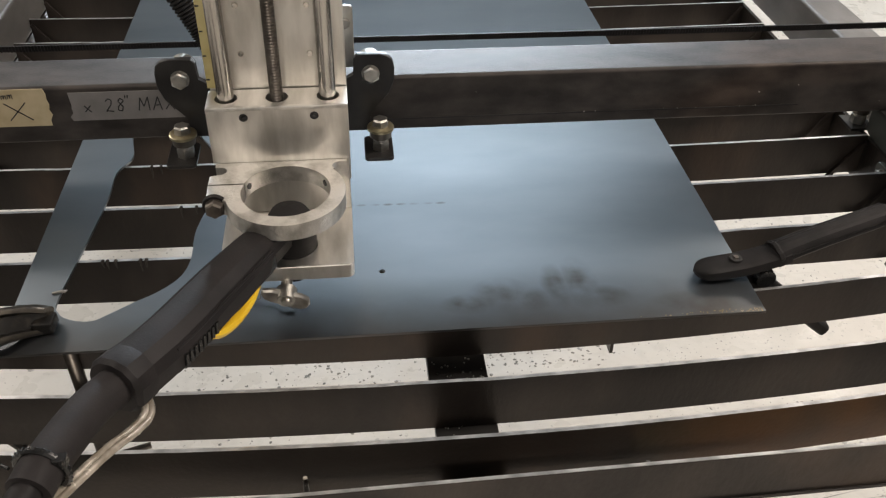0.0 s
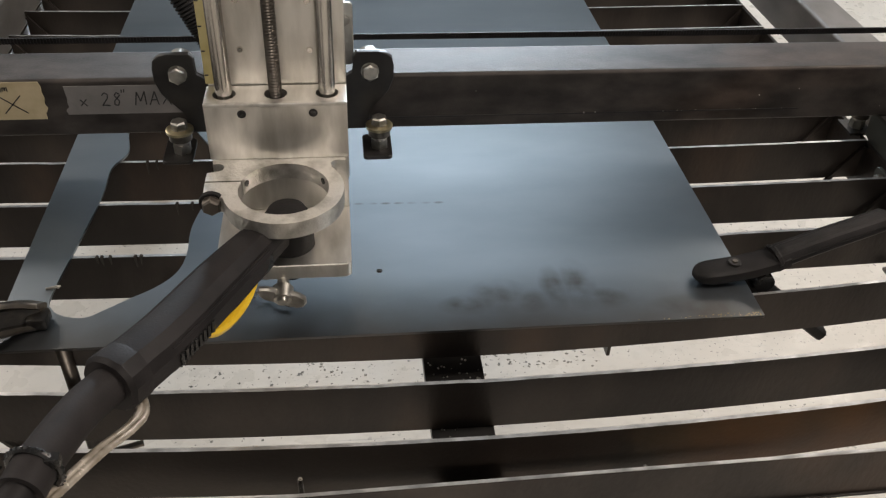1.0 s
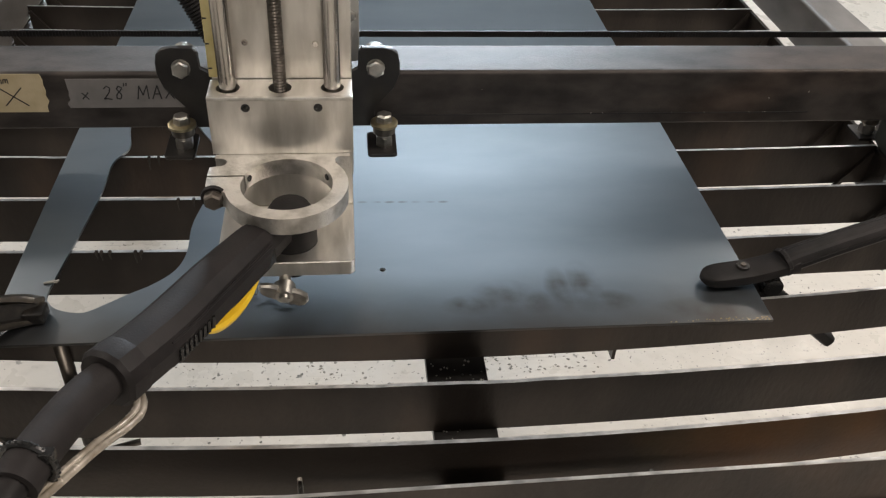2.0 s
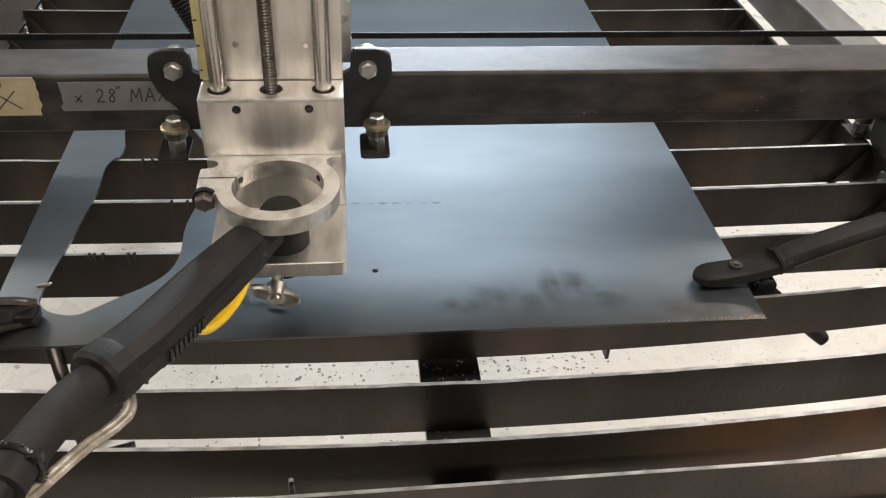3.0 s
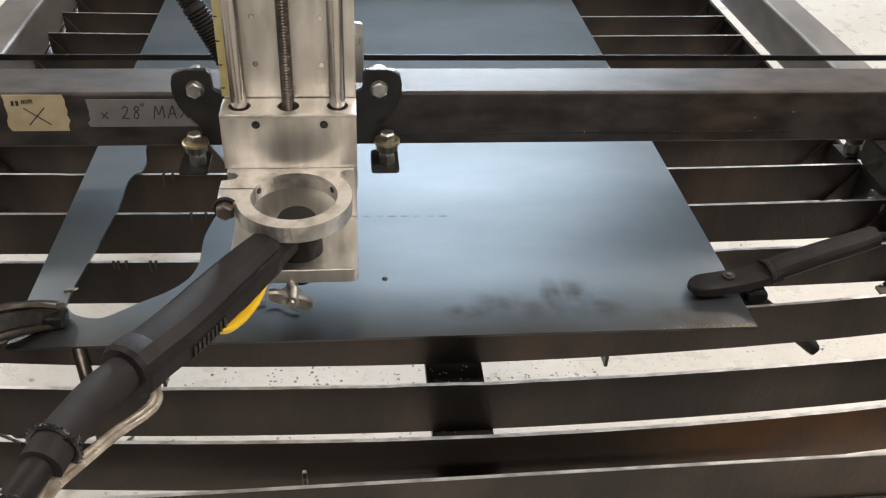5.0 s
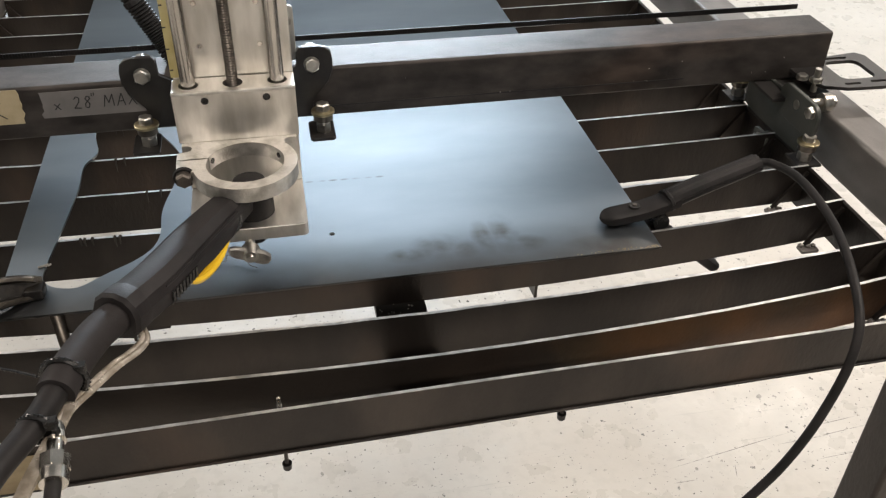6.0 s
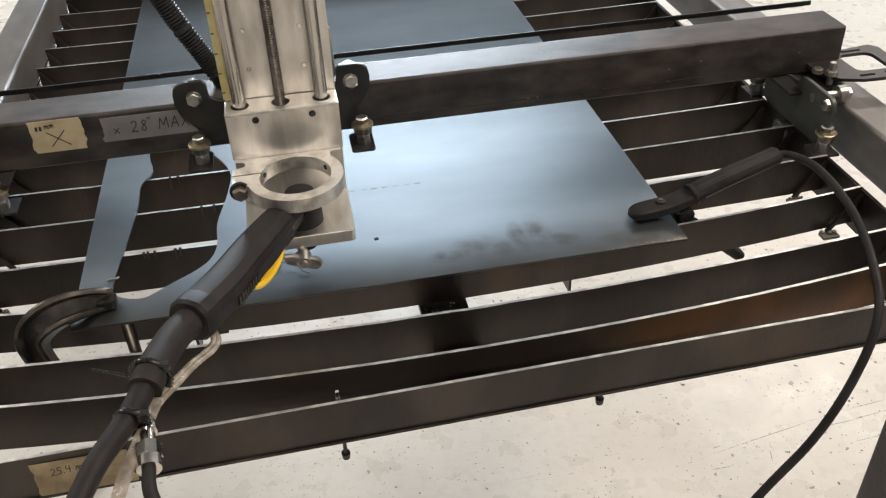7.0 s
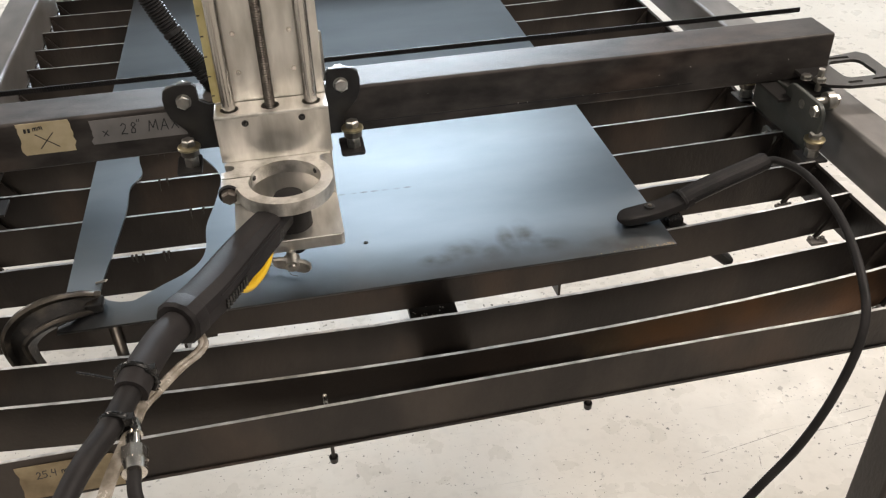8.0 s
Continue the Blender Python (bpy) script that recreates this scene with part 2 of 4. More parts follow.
def floor_material():
    """Sealed pale concrete: mottled, with dark chips, scuffs and a soft gloss."""
    m, n, l, b = material("sealed_concrete")
    tc = n.new("ShaderNodeTexCoord")

    def noise_tex(scale, detail=5.0, stretch=(1, 1, 1), turn=0.0):
        mp = n.new("ShaderNodeMapping")
        mp.inputs["Scale"].default_value = stretch
        mp.inputs["Rotation"].default_value = (0, 0, radians(turn))
        l.new(tc.outputs["Object"], mp.inputs[0])
        t = n.new("ShaderNodeTexNoise")
        t.inputs["Scale"].default_value, t.inputs["Detail"].default_value = scale, detail
        l.new(mp.outputs[0], t.inputs["Vector"])
        return t.outputs[0]

    def span(sock, a, b_, lo=0.0, hi=1.0):
        r = n.new("ShaderNodeMapRange")
        r.inputs["From Min"].default_value, r.inputs["From Max"].default_value = a, b_
        r.inputs["To Min"].default_value, r.inputs["To Max"].default_value = lo, hi
        l.new(sock, r.inputs[0])
        return r.outputs[0]

    def blend(fac, a, color):
        x = n.new("ShaderNodeMix")
        x.data_type = "RGBA"
        l.new(fac, x.inputs["Factor"])
        if hasattr(a, "links"):
            l.new(a, x.inputs["A"])
        else:
            x.inputs["A"].default_value = (*a, 1)
        x.inputs["B"].default_value = (*color, 1)
        return x.outputs["Result"]

    def times(a, b_):
        x = n.new("ShaderNodeMath")
        x.operation = "MULTIPLY"
        l.new(a, x.inputs[0]), l.new(b_, x.inputs[1])
        return x.outputs[0]

    col = blend(span(noise_tex(2.2), 0.35, 0.7), (0.56, 0.525, 0.47), (0.47, 0.43, 0.375))
    col = blend(span(noise_tex(40), 0.5, 0.8, 0, 0.5), col, (0.41, 0.38, 0.335))
    chips = times(span(noise_tex(62, 3), 0.665, 0.695), span(noise_tex(4, 3), 0.43, 0.55))
    col = blend(chips, col, (0.09, 0.085, 0.075))
    dots = times(span(noise_tex(150, 2), 0.672, 0.70), span(noise_tex(6, 3), 0.40, 0.55))
    col = blend(dots, col, (0.12, 0.11, 0.10))
    scuff = times(span(noise_tex(7, 6, (0.6, 26, 1), 28), 0.64, 0.70, 0, 0.55), span(noise_tex(3, 3), 0.42, 0.58))
    col = blend(scuff, col, (0.25, 0.24, 0.22))
    # single scratches: x, y, half length, angle, half width
    for x, y, half, turn, wide in ((0.702, 0.314, 0.145, 8.9, 0.0011), (0.587, 0.262, 0.023, 0.0, 0.0013), (0.928, 0.344, 0.046, 5.0, 0.0011), (0.84, 0.312, 0.056, 2.1, 0.001), (0.912, 0.318, 0.082, 5.2, 0.0009), (0.686, 0.268, 0.016, -109.5, 0.0012), (0.598, 0.309, 0.012, 5.0, 0.001), (0.893, 0.267, 0.054, 2.1, 0.0009)):
        mp = n.new("ShaderNodeMapping")
        mp.vector_type = "TEXTURE"
        mp.inputs["Location"].default_value = (x, y, 0)
        mp.inputs["Rotation"].default_value = (0, 0, radians(turn))
        mp.inputs["Scale"].default_value = (half, wide, 100)
        l.new(tc.outputs["Object"], mp.inputs[0])
        ln = n.new("ShaderNodeVectorMath")
        ln.operation = "LENGTH"
        l.new(mp.outputs[0], ln.inputs[0])
        col = blend(times(span(ln.outputs["Value"], 1.0, 0.5, 0, 0.85), span(noise_tex(90, 3), 0.32, 0.5)), col, (0.15, 0.14, 0.125))
    l.new(col, b.inputs["Base Color"])
    l.new(span(noise_tex(14), 0.3, 0.7, 0.22, 0.42), b.inputs["Roughness"])
    bp = n.new("ShaderNodeBump")
    bp.inputs["Strength"].default_value, bp.inputs["Distance"].default_value = 0.15, 0.002
    l.new(noise_tex(60), bp.inputs["Height"]), l.new(bp.outputs[0], b.inputs["Normal"])
    return m


FLOOR = floor_material()


# ---- mesh helpers: all places in bench coordinates, z = 0 at the slats' top edges ----
BASE = {}


# how far the gantry stands forward on its rails, and the carriage along the gantry
GANTRY_Y, CARRIAGE_X = -0.053, 0.0075
# the lift (block, clamp ring, torch) stands raised on its carriage
LIFT = Vector((0.006, 0.004, 0.011))


def thing(name, x, y, z, label, category, group="", kind="", ride=(0.0, 0.0, 0.0)):
    ob = new(name)
    ob.empty_display_size = 0.02
    ob.location = (x + ride[0], y + ride[1], z + T + (ride[2] if len(ride) > 2 else 0.0))
    BASE[ob.name] = Vector((x, y, z))
    return tagged(ob, label, category, group, kind)


def part(name, bm, mats, parent, label="", smooth=40):
    mats = mats if isinstance(mats, (list, tuple)) else [mats]
    me = bpy.data.meshes.new(name)
    off = BASE[parent.name] if parent else Vector((0, 0, -T))
    bmesh.ops.translate(bm, verts=bm.verts, vec=-off)
    bmesh.ops.recalc_face_normals(bm, faces=bm.faces)
    bm.to_mesh(me)
    bm.free()
    for m in mats:
        me.materials.append(m)
    if smooth:
        me.shade_smooth()
        me.set_sharp_from_angle(angle=radians(smooth))
    ob = new(name, me)
    if smooth == 40:
        flats = ob.modifiers.new("flat_faces", "WEIGHTED_NORMAL")
        flats.keep_sharp = True
    if parent:
        ob.parent = parent
        BASE[ob.name] = off
    return tagged(ob, label)


def box(bm, x0, x1, y0, y1, z0, z1, bevel=0.0, seg=2):
    r = bmesh.ops.create_cube(bm, size=1.0)["verts"]
    for v in r:
        v.co = Vector(((x0 + x1) / 2 + v.co.x * (x1 - x0), (y0 + y1) / 2 + v.co.y * (y1 - y0), (z0 + z1) / 2 + v.co.z * (z1 - z0)))
    if bevel:
        es = list({e for v in r for e in v.link_edges})
        bmesh.ops.bevel(bm, geom=es, offset=bevel, segments=seg, profile=0.5, affect="EDGES")
    return bm


def cyl(bm, p0, p1, r0, r1=None, seg=24, caps=True):
    p0, p1 = Vector(p0), Vector(p1)
    r1 = r0 if r1 is None else r1
    d = p1 - p0
    q = d.to_track_quat("Z", "Y").to_matrix().to_4x4()
    bmesh.ops.create_cone(bm, cap_ends=caps, segments=seg, radius1=r0, radius2=r1, depth=d.length, matrix=Matrix.Translation((p0 + p1) / 2) @ q)
    return bm


def smooth_path(pts, n=8):
    pts = [Vector(p) for p in pts]
    ext = [2 * pts[0] - pts[1]] + pts + [2 * pts[-1] - pts[-2]]
    out = []
    for i in range(1, len(ext) - 2):
        a, b, c, d = ext[i - 1:i + 3]
        for k in range(n):
            u = k / n
            out.append(0.5 * (2 * b + (c - a) * u + (2 * a - 5 * b + 4 * c - d) * u * u + (3 * b - a - 3 * c + d) * u ** 3))
    out.append(pts[-1])
    return out


def sweep(bm, pts, radius, seg=14, shape=None):
    """A closed tube along pts. radius: a number or a function of 0..1; shape: outline points of the section."""
    shape = shape or [(math.cos(2 * math.pi * i / seg), math.sin(2 * math.pi * i / seg)) for i in range(seg)]
    rings, up = [], None
    for i, p in enumerate(pts):
        d = (pts[min(i + 1, len(pts) - 1)] - pts[max(i - 1, 0)]).normalized()
        if up is None:
            up = Vector((0, 0, 1)) if abs(d.z) < 0.9 else Vector((1, 0, 0))
        side = d.cross(up).normalized()
        up = side.cross(d).normalized()
        r = radius(i / (len(pts) - 1)) if callable(radius) else radius
        rings.append([bm.verts.new(p + side * (a * r) + up * (b * r)) for a, b in shape])
    k = len(shape)
    for a, b in zip(rings, rings[1:]):
        for i in range(k):
            bm.faces.new((a[i], a[(i + 1) % k], b[(i + 1) % k], b[i]))
    bm.faces.new(rings[0][::-1]), bm.faces.new(rings[-1])
    return bm


def prism(bm, outline, axis, a, b, bevel=0.0):
    """A flat plate: outline in the two other axes, from a to b along axis."""
    def at(u, v, w):
        return {"x": (w, u, v), "y": (u, w, v), "z": (u, v, w)}[axis]
    lo = [bm.verts.new(at(u, v, a)) for u, v in outline]
    hi = [bm.verts.new(at(u, v, b)) for u, v in outline]
    k = len(outline)
    fs = [bm.faces.new(lo[::-1]), bm.faces.new(hi)]
    for i in range(k):
        fs.append(bm.faces.new((lo[i], lo[(i + 1) % k], hi[(i + 1) % k], hi[i])))
    if bevel:
        es = [e for e in {e for f in fs[:2] for e in f.edges}]
        bmesh.ops.bevel(bm, geom=es, offset=bevel, segments=1, affect="EDGES")
    return bm


def plate_with_holes(bm, outer, holes, axis, a, b):
    """A flat plate with openings through it, cut square."""
    def at(u, v, w):
        return {"x": (w, u, v), "y": (u, w, v), "z": (u, v, w)}[axis]
    edges = []
    for ring in (outer, *holes):
        vs = [bm.verts.new(at(u, v, a)) for u, v in ring]
        edges += [bm.edges.new((vs[i], vs[(i + 1) % len(vs)])) for i in range(len(vs))]
    faces = bmesh.ops.triangle_fill(bm, use_beauty=True, use_dissolve=False, edges=edges)["geom"]
    faces = [f for f in faces if isinstance(f, bmesh.types.BMFace)]
    ex = bmesh.ops.extrude_face_region(bm, geom=faces)["geom"]
    d = Vector(at(0, 0, b)) - Vector(at(0, 0, a))
    bmesh.ops.translate(bm, verts=[g for g in ex if isinstance(g, bmesh.types.BMVert)], vec=d)
    return bm


def circle(cx, cy, r, n=32, a0=0.0, a1=360.0):
    full = abs(a1 - a0) >= 360
    return [(cx + r * math.cos(radians(a0 + (a1 - a0) * i / (n if full else n - 1))), cy + r * math.sin(radians(a0 + (a1 - a0) * i / (n if full else n - 1)))) for i in range(n)]


def rounded(x0, x1, y0, y1, r, n=5):
    out = []
    for cx, cy, a in ((x1 - r, y0 + r, -90), (x1 - r, y1 - r, 0), (x0 + r, y1 - r, 90), (x0 + r, y0 + r, 180)):
        out += circle(cx, cy, r, n, a, a + 90)
    return out


def nbm():
    return bmesh.new()


def bolt_head(bm, p, axis, r=0.0073, h=0.0055):
    """A hexagon head with a chamfered crown and a washer face, standing on p along axis."""
    p, axis = Vector(p), Vector(axis).normalized()
    cyl(bm, p, p + axis * 0.0006, r * 1.0, r * 1.0, 20)
    cyl(bm, p + axis * 0.0006, p + axis * h * 0.8, r, r, 6)
    cyl(bm, p + axis * h * 0.8, p + axis * h, r, r * 0.8, 6)
    return bm


# ---- the room: unseen walls and ceiling added around the floor ----
def slab(name, x0, x1, y0, y1, z0, z1, mat, label, category):
    bm = box(nbm(), x0, x1, y0, y1, z0 - T, z1 - T)
    return tagged(part(name, bm, mat, None, smooth=0), label, category, kind="structure")


slab("floor", -5, 5.5, -5, 8, -0.1, 0.0, FLOOR, "pale sealed concrete workshop floor with chips and scuffs", "floor")
wall = plate_with_holes(nbm(), [(-5, -T), (5.5, -T), (5.5, CEIL - T), (-5, CEIL - T)], [[(WIN_X0, WIN_Z0 - T), (WIN_X1, WIN_Z0 - T), (WIN_X1, WIN_Z1 - T), (WIN_X0, WIN_Z1 - T)]], "y", WALL_N, WALL_N + 0.15)
tagged(part("wall_north", wall, WALL_PAINT, None, smooth=0), "plain painted workshop wall with an assumed high window", "wall", kind="structure")
slab("wall_south", -5, 5.5, -5.15, -5, 0, CEIL, WALL_PAINT, "plain painted workshop wall", "wall")
slab("wall_west", -5.15, -5, -5.15, 8.15, 0, CEIL, WALL_PAINT, "plain painted workshop wall", "wall")
slab("wall_east", 5.5, 5.65, -5.15, 8.15, 0, CEIL, WALL_PAINT, "plain painted workshop wall", "wall")
slab("ceiling", -5.15, 5.65, -5.15, 8.15, CEIL, CEIL + 0.12, CEILING_PAINT, "plain dark workshop ceiling, unseen", "ceiling")


# assumed window around the low back light's lamp
window = thing("assumed_window_1", (WIN_X0 + WIN_X1) / 2, WALL_N + 0.1, WIN_Z0 - T, "assumed narrow high workshop window with a grey metal frame, unseen", "window", kind="structure")
for x0, x1, z0, z1 in ((WIN_X0, WIN_X1, WIN_Z0, WIN_Z0 + 0.04), (WIN_X0, WIN_X1, WIN_Z1 - 0.04, WIN_Z1), (WIN_X0, WIN_X0 + 0.04, WIN_Z0 + 0.04, WIN_Z1 - 0.04), (WIN_X1 - 0.04, WIN_X1, WIN_Z0 + 0.04, WIN_Z1 - 0.04)):
    part("frame_bar", box(nbm(), x0, x1, WALL_N + 0.08, WALL_N + 0.13, z0 - T, z1 - T, 0.004), FIXTURE, window)


# assumed housing over each added ceiling lamp
def light_fixture(x, y, w, d):
    root = thing("assumed_ceiling_light", x, y, CEIL - T, "assumed white enamel light fixture on the unseen ceiling", "light", "ceiling lights")
    part("housing", box(nbm(), x - w / 2 - 0.04, x + w / 2 + 0.04, y - d / 2 - 0.04, y + d / 2 + 0.04, CEIL - T - 0.08, CEIL - T, 0.01), FIXTURE, root)


for row in LIGHTS:
    light_fixture(*row[:4])

# ---- the cutting table ----
RAIL_R, RAIL_L, RAIL_W = 0.566, -0.4405, 0.0508
RAIL_TOP, FRONT, BACK = 0.040, -0.142, 1.35
table = thing("cutting_table", 0.045, 0.6, -T, "dark steel plasma cutting table with bowed slats", "table")


def tube_bar(x0, x1, y0, y1, z0, z1, r=0.005):
    return box(nbm(), x0, x1, y0, y1, z0, z1, r, 3)


part("rail", tube_bar(RAIL_R, RAIL_R + RAIL_W, FRONT, BACK, RAIL_TOP - 0.060, RAIL_TOP), RAIL_STEEL, table, "grey square steel tube")
part("rail", tube_bar(RAIL_L - RAIL_W, RAIL_L, FRONT, BACK, RAIL_TOP - 0.060, RAIL_TOP), RAIL_STEEL, table, "grey square steel tube")
for x, y, top in ((0.536, FRONT + 0.0065, -0.0206), (RAIL_R, BACK - 0.0508, RAIL_TOP - 0.0604), (RAIL_L - RAIL_W, FRONT, RAIL_TOP - 0.0604), (RAIL_L - RAIL_W, BACK - 0.0508, RAIL_TOP - 0.0604)):
    part("leg", tube_bar(x, x + 0.0508, y, y + 0.0508, -T, top), DARK_STEEL, table)


def skewed(bm, slope=0.016, shift=-0.005):
    """Turns a bar along x a little out of square."""
    for v in bm.verts:
        v.co.y += shift + slope * v.co.x
    return bm


def front_y(x):
    return FRONT - 0.005 + 0.016 * x


part("lip", skewed(box(nbm(), RAIL_L - RAIL_W, RAIL_R - 0.001, FRONT - 0.0002, FRONT + 0.0016, -0.0478, -0.0455, 0.0005)), TUBE_STEEL, table)
part("front_beam", skewed(tube_bar(RAIL_L - RAIL_W, RAIL_R - 0.001, FRONT + 0.002, FRONT + 0.0055, -0.0482, -0.001, 0.0005)), DARK_STEEL, table)
part("front_beam_edge", skewed(box(nbm(), RAIL_L - RAIL_W, RAIL_R - 0.001, FRONT + 0.0025, FRONT + 0.0050, -0.0012, -0.0004)), EDGE_STEEL, table)
part("front_beam_ledge", skewed(box(nbm(), RAIL_L - RAIL_W, RAIL_R - 0.001, FRONT + 0.0055, FRONT + 0.030, -0.0482, -0.0435)), DARK_STEEL, table)
part("support_bar", box(nbm(), 0.531, 0.536, FRONT + 0.01, BACK, -0.056, -0.004, 0.0006), DARK_STEEL, table)
part("support_bar", box(nbm(), RAIL_L - 0.006, RAIL_L - 0.001, FRONT + 0.01, BACK, -0.064, RAIL_TOP - 0.0605, 0.0006), DARK_STEEL, table)
part("cross_bar", box(nbm(), 0.0265, 0.0760, FRONT + 0.012, BACK, -0.060, -0.0515, 0.001), BLACK_PLATE, table, "black flat bar spattered with dross")
# unseen upright plate, added to shade the sheet behind the gantry
part("back_guard", box(nbm(), RAIL_L + 0.001, RAIL_R - 0.001, 1.090, 1.094, -0.055, 0.150, 0.001), DARK_STEEL, table)


def slat(y_edge, bow, metal, low, x0=-0.4395, x1=0.531):
    """A flat bar on edge, bowed towards the front in the middle."""
    bm, xc, half = nbm(), (x0 + x1) / 2, (x1 - x0) / 2
    n, rows, rng = 48, [], random.Random(int(y_edge * 10000))
    for i in range(n + 1):
        x = x0 + (x1 - x0) * i / n
        u = (x - xc) / half
        y = y_edge - bow * (1 - u * u)
        nick = -abs(rng.gauss(0, 0.00012)) - (0.0007 if rng.random() < 0.03 else 0.0)
        wide = 0.0015 + rng.uniform(0, 0.0002)
        rows.append([bm.verts.new((x, y + dy, z)) for dy, z in ((-0.0016, low), (0.0016, low), (wide, nick), (-wide, nick))])
    for a, b in zip(rows, rows[1:]):
        for k in range(4):
            f = bm.faces.new((a[k], a[(k + 1) % 4], b[(k + 1) % 4], b[k]))
            f.material_index = 1 if k == 2 else 0
    bm.faces.new(rows[0]), bm.faces.new(rows[-1][::-1])
    return part("slat", bm, [metal, EDGE_STEEL], table, smooth=30)


SLATS = [(-0.0745, 0.032), (-0.0265, 0.026), (0.0505, 0.030)] + [(0.1206, 0.010)] + [(0.0505 + 0.0731 * i, 0.008) for i in range(2, 13)]
for y_edge, bow in SLATS:
    slat(y_edge, bow, RUSTY_STEEL if y_edge < -0.05 else DARK_STEEL, -0.0505 if y_edge < 0 else -0.0465)

# ---- the sheet ----
sheet_thing = thing("steel_sheet", 0.0, 0.0, 0.0, "blue-grey sheet steel with a shape cut out, lying on the slats", "sheet metal")
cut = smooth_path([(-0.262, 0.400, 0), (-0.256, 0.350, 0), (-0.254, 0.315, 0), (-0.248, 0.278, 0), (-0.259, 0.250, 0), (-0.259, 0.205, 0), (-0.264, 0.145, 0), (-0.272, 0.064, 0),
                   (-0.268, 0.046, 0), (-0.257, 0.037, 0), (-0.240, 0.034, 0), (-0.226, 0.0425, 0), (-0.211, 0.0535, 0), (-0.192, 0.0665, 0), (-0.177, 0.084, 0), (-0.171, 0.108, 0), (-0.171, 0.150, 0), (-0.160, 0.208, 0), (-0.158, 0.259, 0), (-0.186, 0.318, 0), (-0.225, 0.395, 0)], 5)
HALF = 0.3048
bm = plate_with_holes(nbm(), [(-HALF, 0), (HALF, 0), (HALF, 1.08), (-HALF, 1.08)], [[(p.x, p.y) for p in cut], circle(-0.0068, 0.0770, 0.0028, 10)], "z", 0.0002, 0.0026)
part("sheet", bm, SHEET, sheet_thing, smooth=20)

# ---- the gantry ----
BY, BT, BB = 0.290, 0.1045, 0.0475
gantry = thing("gantry", 0.05, BY, BB, "grey square steel tube gantry across the table", "gantry", ride=(0.0, GANTRY_Y))


def hollow_tube(x0, x1, y0, y1, z0, z1, wall=0.003):
    """A square tube along x, open at its ends."""
    outer, inner = rounded(y0, y1, z0, z1, 0.0035, 4), rounded(y0 + wall, y1 - wall, z0 + wall, z1 - wall, 0.002, 4)
    return plate_with_holes(nbm(), outer, [inner], "x", x0, x1)


part("beam", hollow_tube(-0.52, 0.600, BY, BY + 0.057, BB, BT), TUBE_STEEL, gantry)
part("weld_seam", box(nbm(), -0.03, 0.42, BY - 0.0006, BY + 0.001, 0.0590, 0.0602, 0.0003), BLACK_PLATE, gantry)
bm, rng = nbm(), random.Random(21)
for i in range(16):
    bmesh.ops.create_icosphere(bm, subdivisions=1, radius=rng.uniform(0.0003, 0.0007), matrix=pose(rng.uniform(-0.02, 0.55), BY - 0.0001, rng.choice((0.0602, 0.0602, rng.uniform(0.056, 0.1)))))
tagged(part("weld_spatter", bm, ZINC, gantry), kind="stuff")
part("belt", box(nbm(), -0.52, 0.60, 0.372, 0.374, 0.1010, 0.1070, 0.0004), BLACK_RUBBER, gantry, "black toothed drive belt")
bm = nbm()
for i in range(370):
    x = -0.518 + i * 0.003
    box(bm, x, x + 0.0014, 0.3712, 0.3722, 0.1010, 0.1071)
tagged(part("belt_teeth", bm, BLACK_RUBBER, gantry, smooth=0), kind="stuff")


def roller_stack(parent, x, y, z, name="guide_roller"):
    """An upright bolt with nut, bearing, flanged yellow washer and hexagon head."""
    bm = cyl(nbm(), (x, y, z), (x, y, z + 0.009), 0.0082, seg=6)
    cyl(bm, (x, y, z + 0.009), (x, y, z + 0.013), 0.0070)
    body = part(name, bm, ZINC, parent)
    bm = cyl(nbm(), (x, y, z + 0.013), (x, y, z + 0.0205), 0.0100, seg=28)
    part("bearing", bm, SCREW, body, "dark steel bearing")
    bm = cyl(nbm(), (x, y, z + 0.0205), (x, y, z + 0.0228), 0.0122, seg=28)
    cyl(bm, (x, y, z + 0.0228), (x, y, z + 0.0240), 0.0122, 0.0098, 28)
    part("washer", bm, YELLOW_ZINC, body, "yellow zinc washer")
    part("bolt", bolt_head(nbm(), (x, y, z + 0.0240), (0, 0, 1), 0.0074, 0.0072), ZINC, body)
    return body


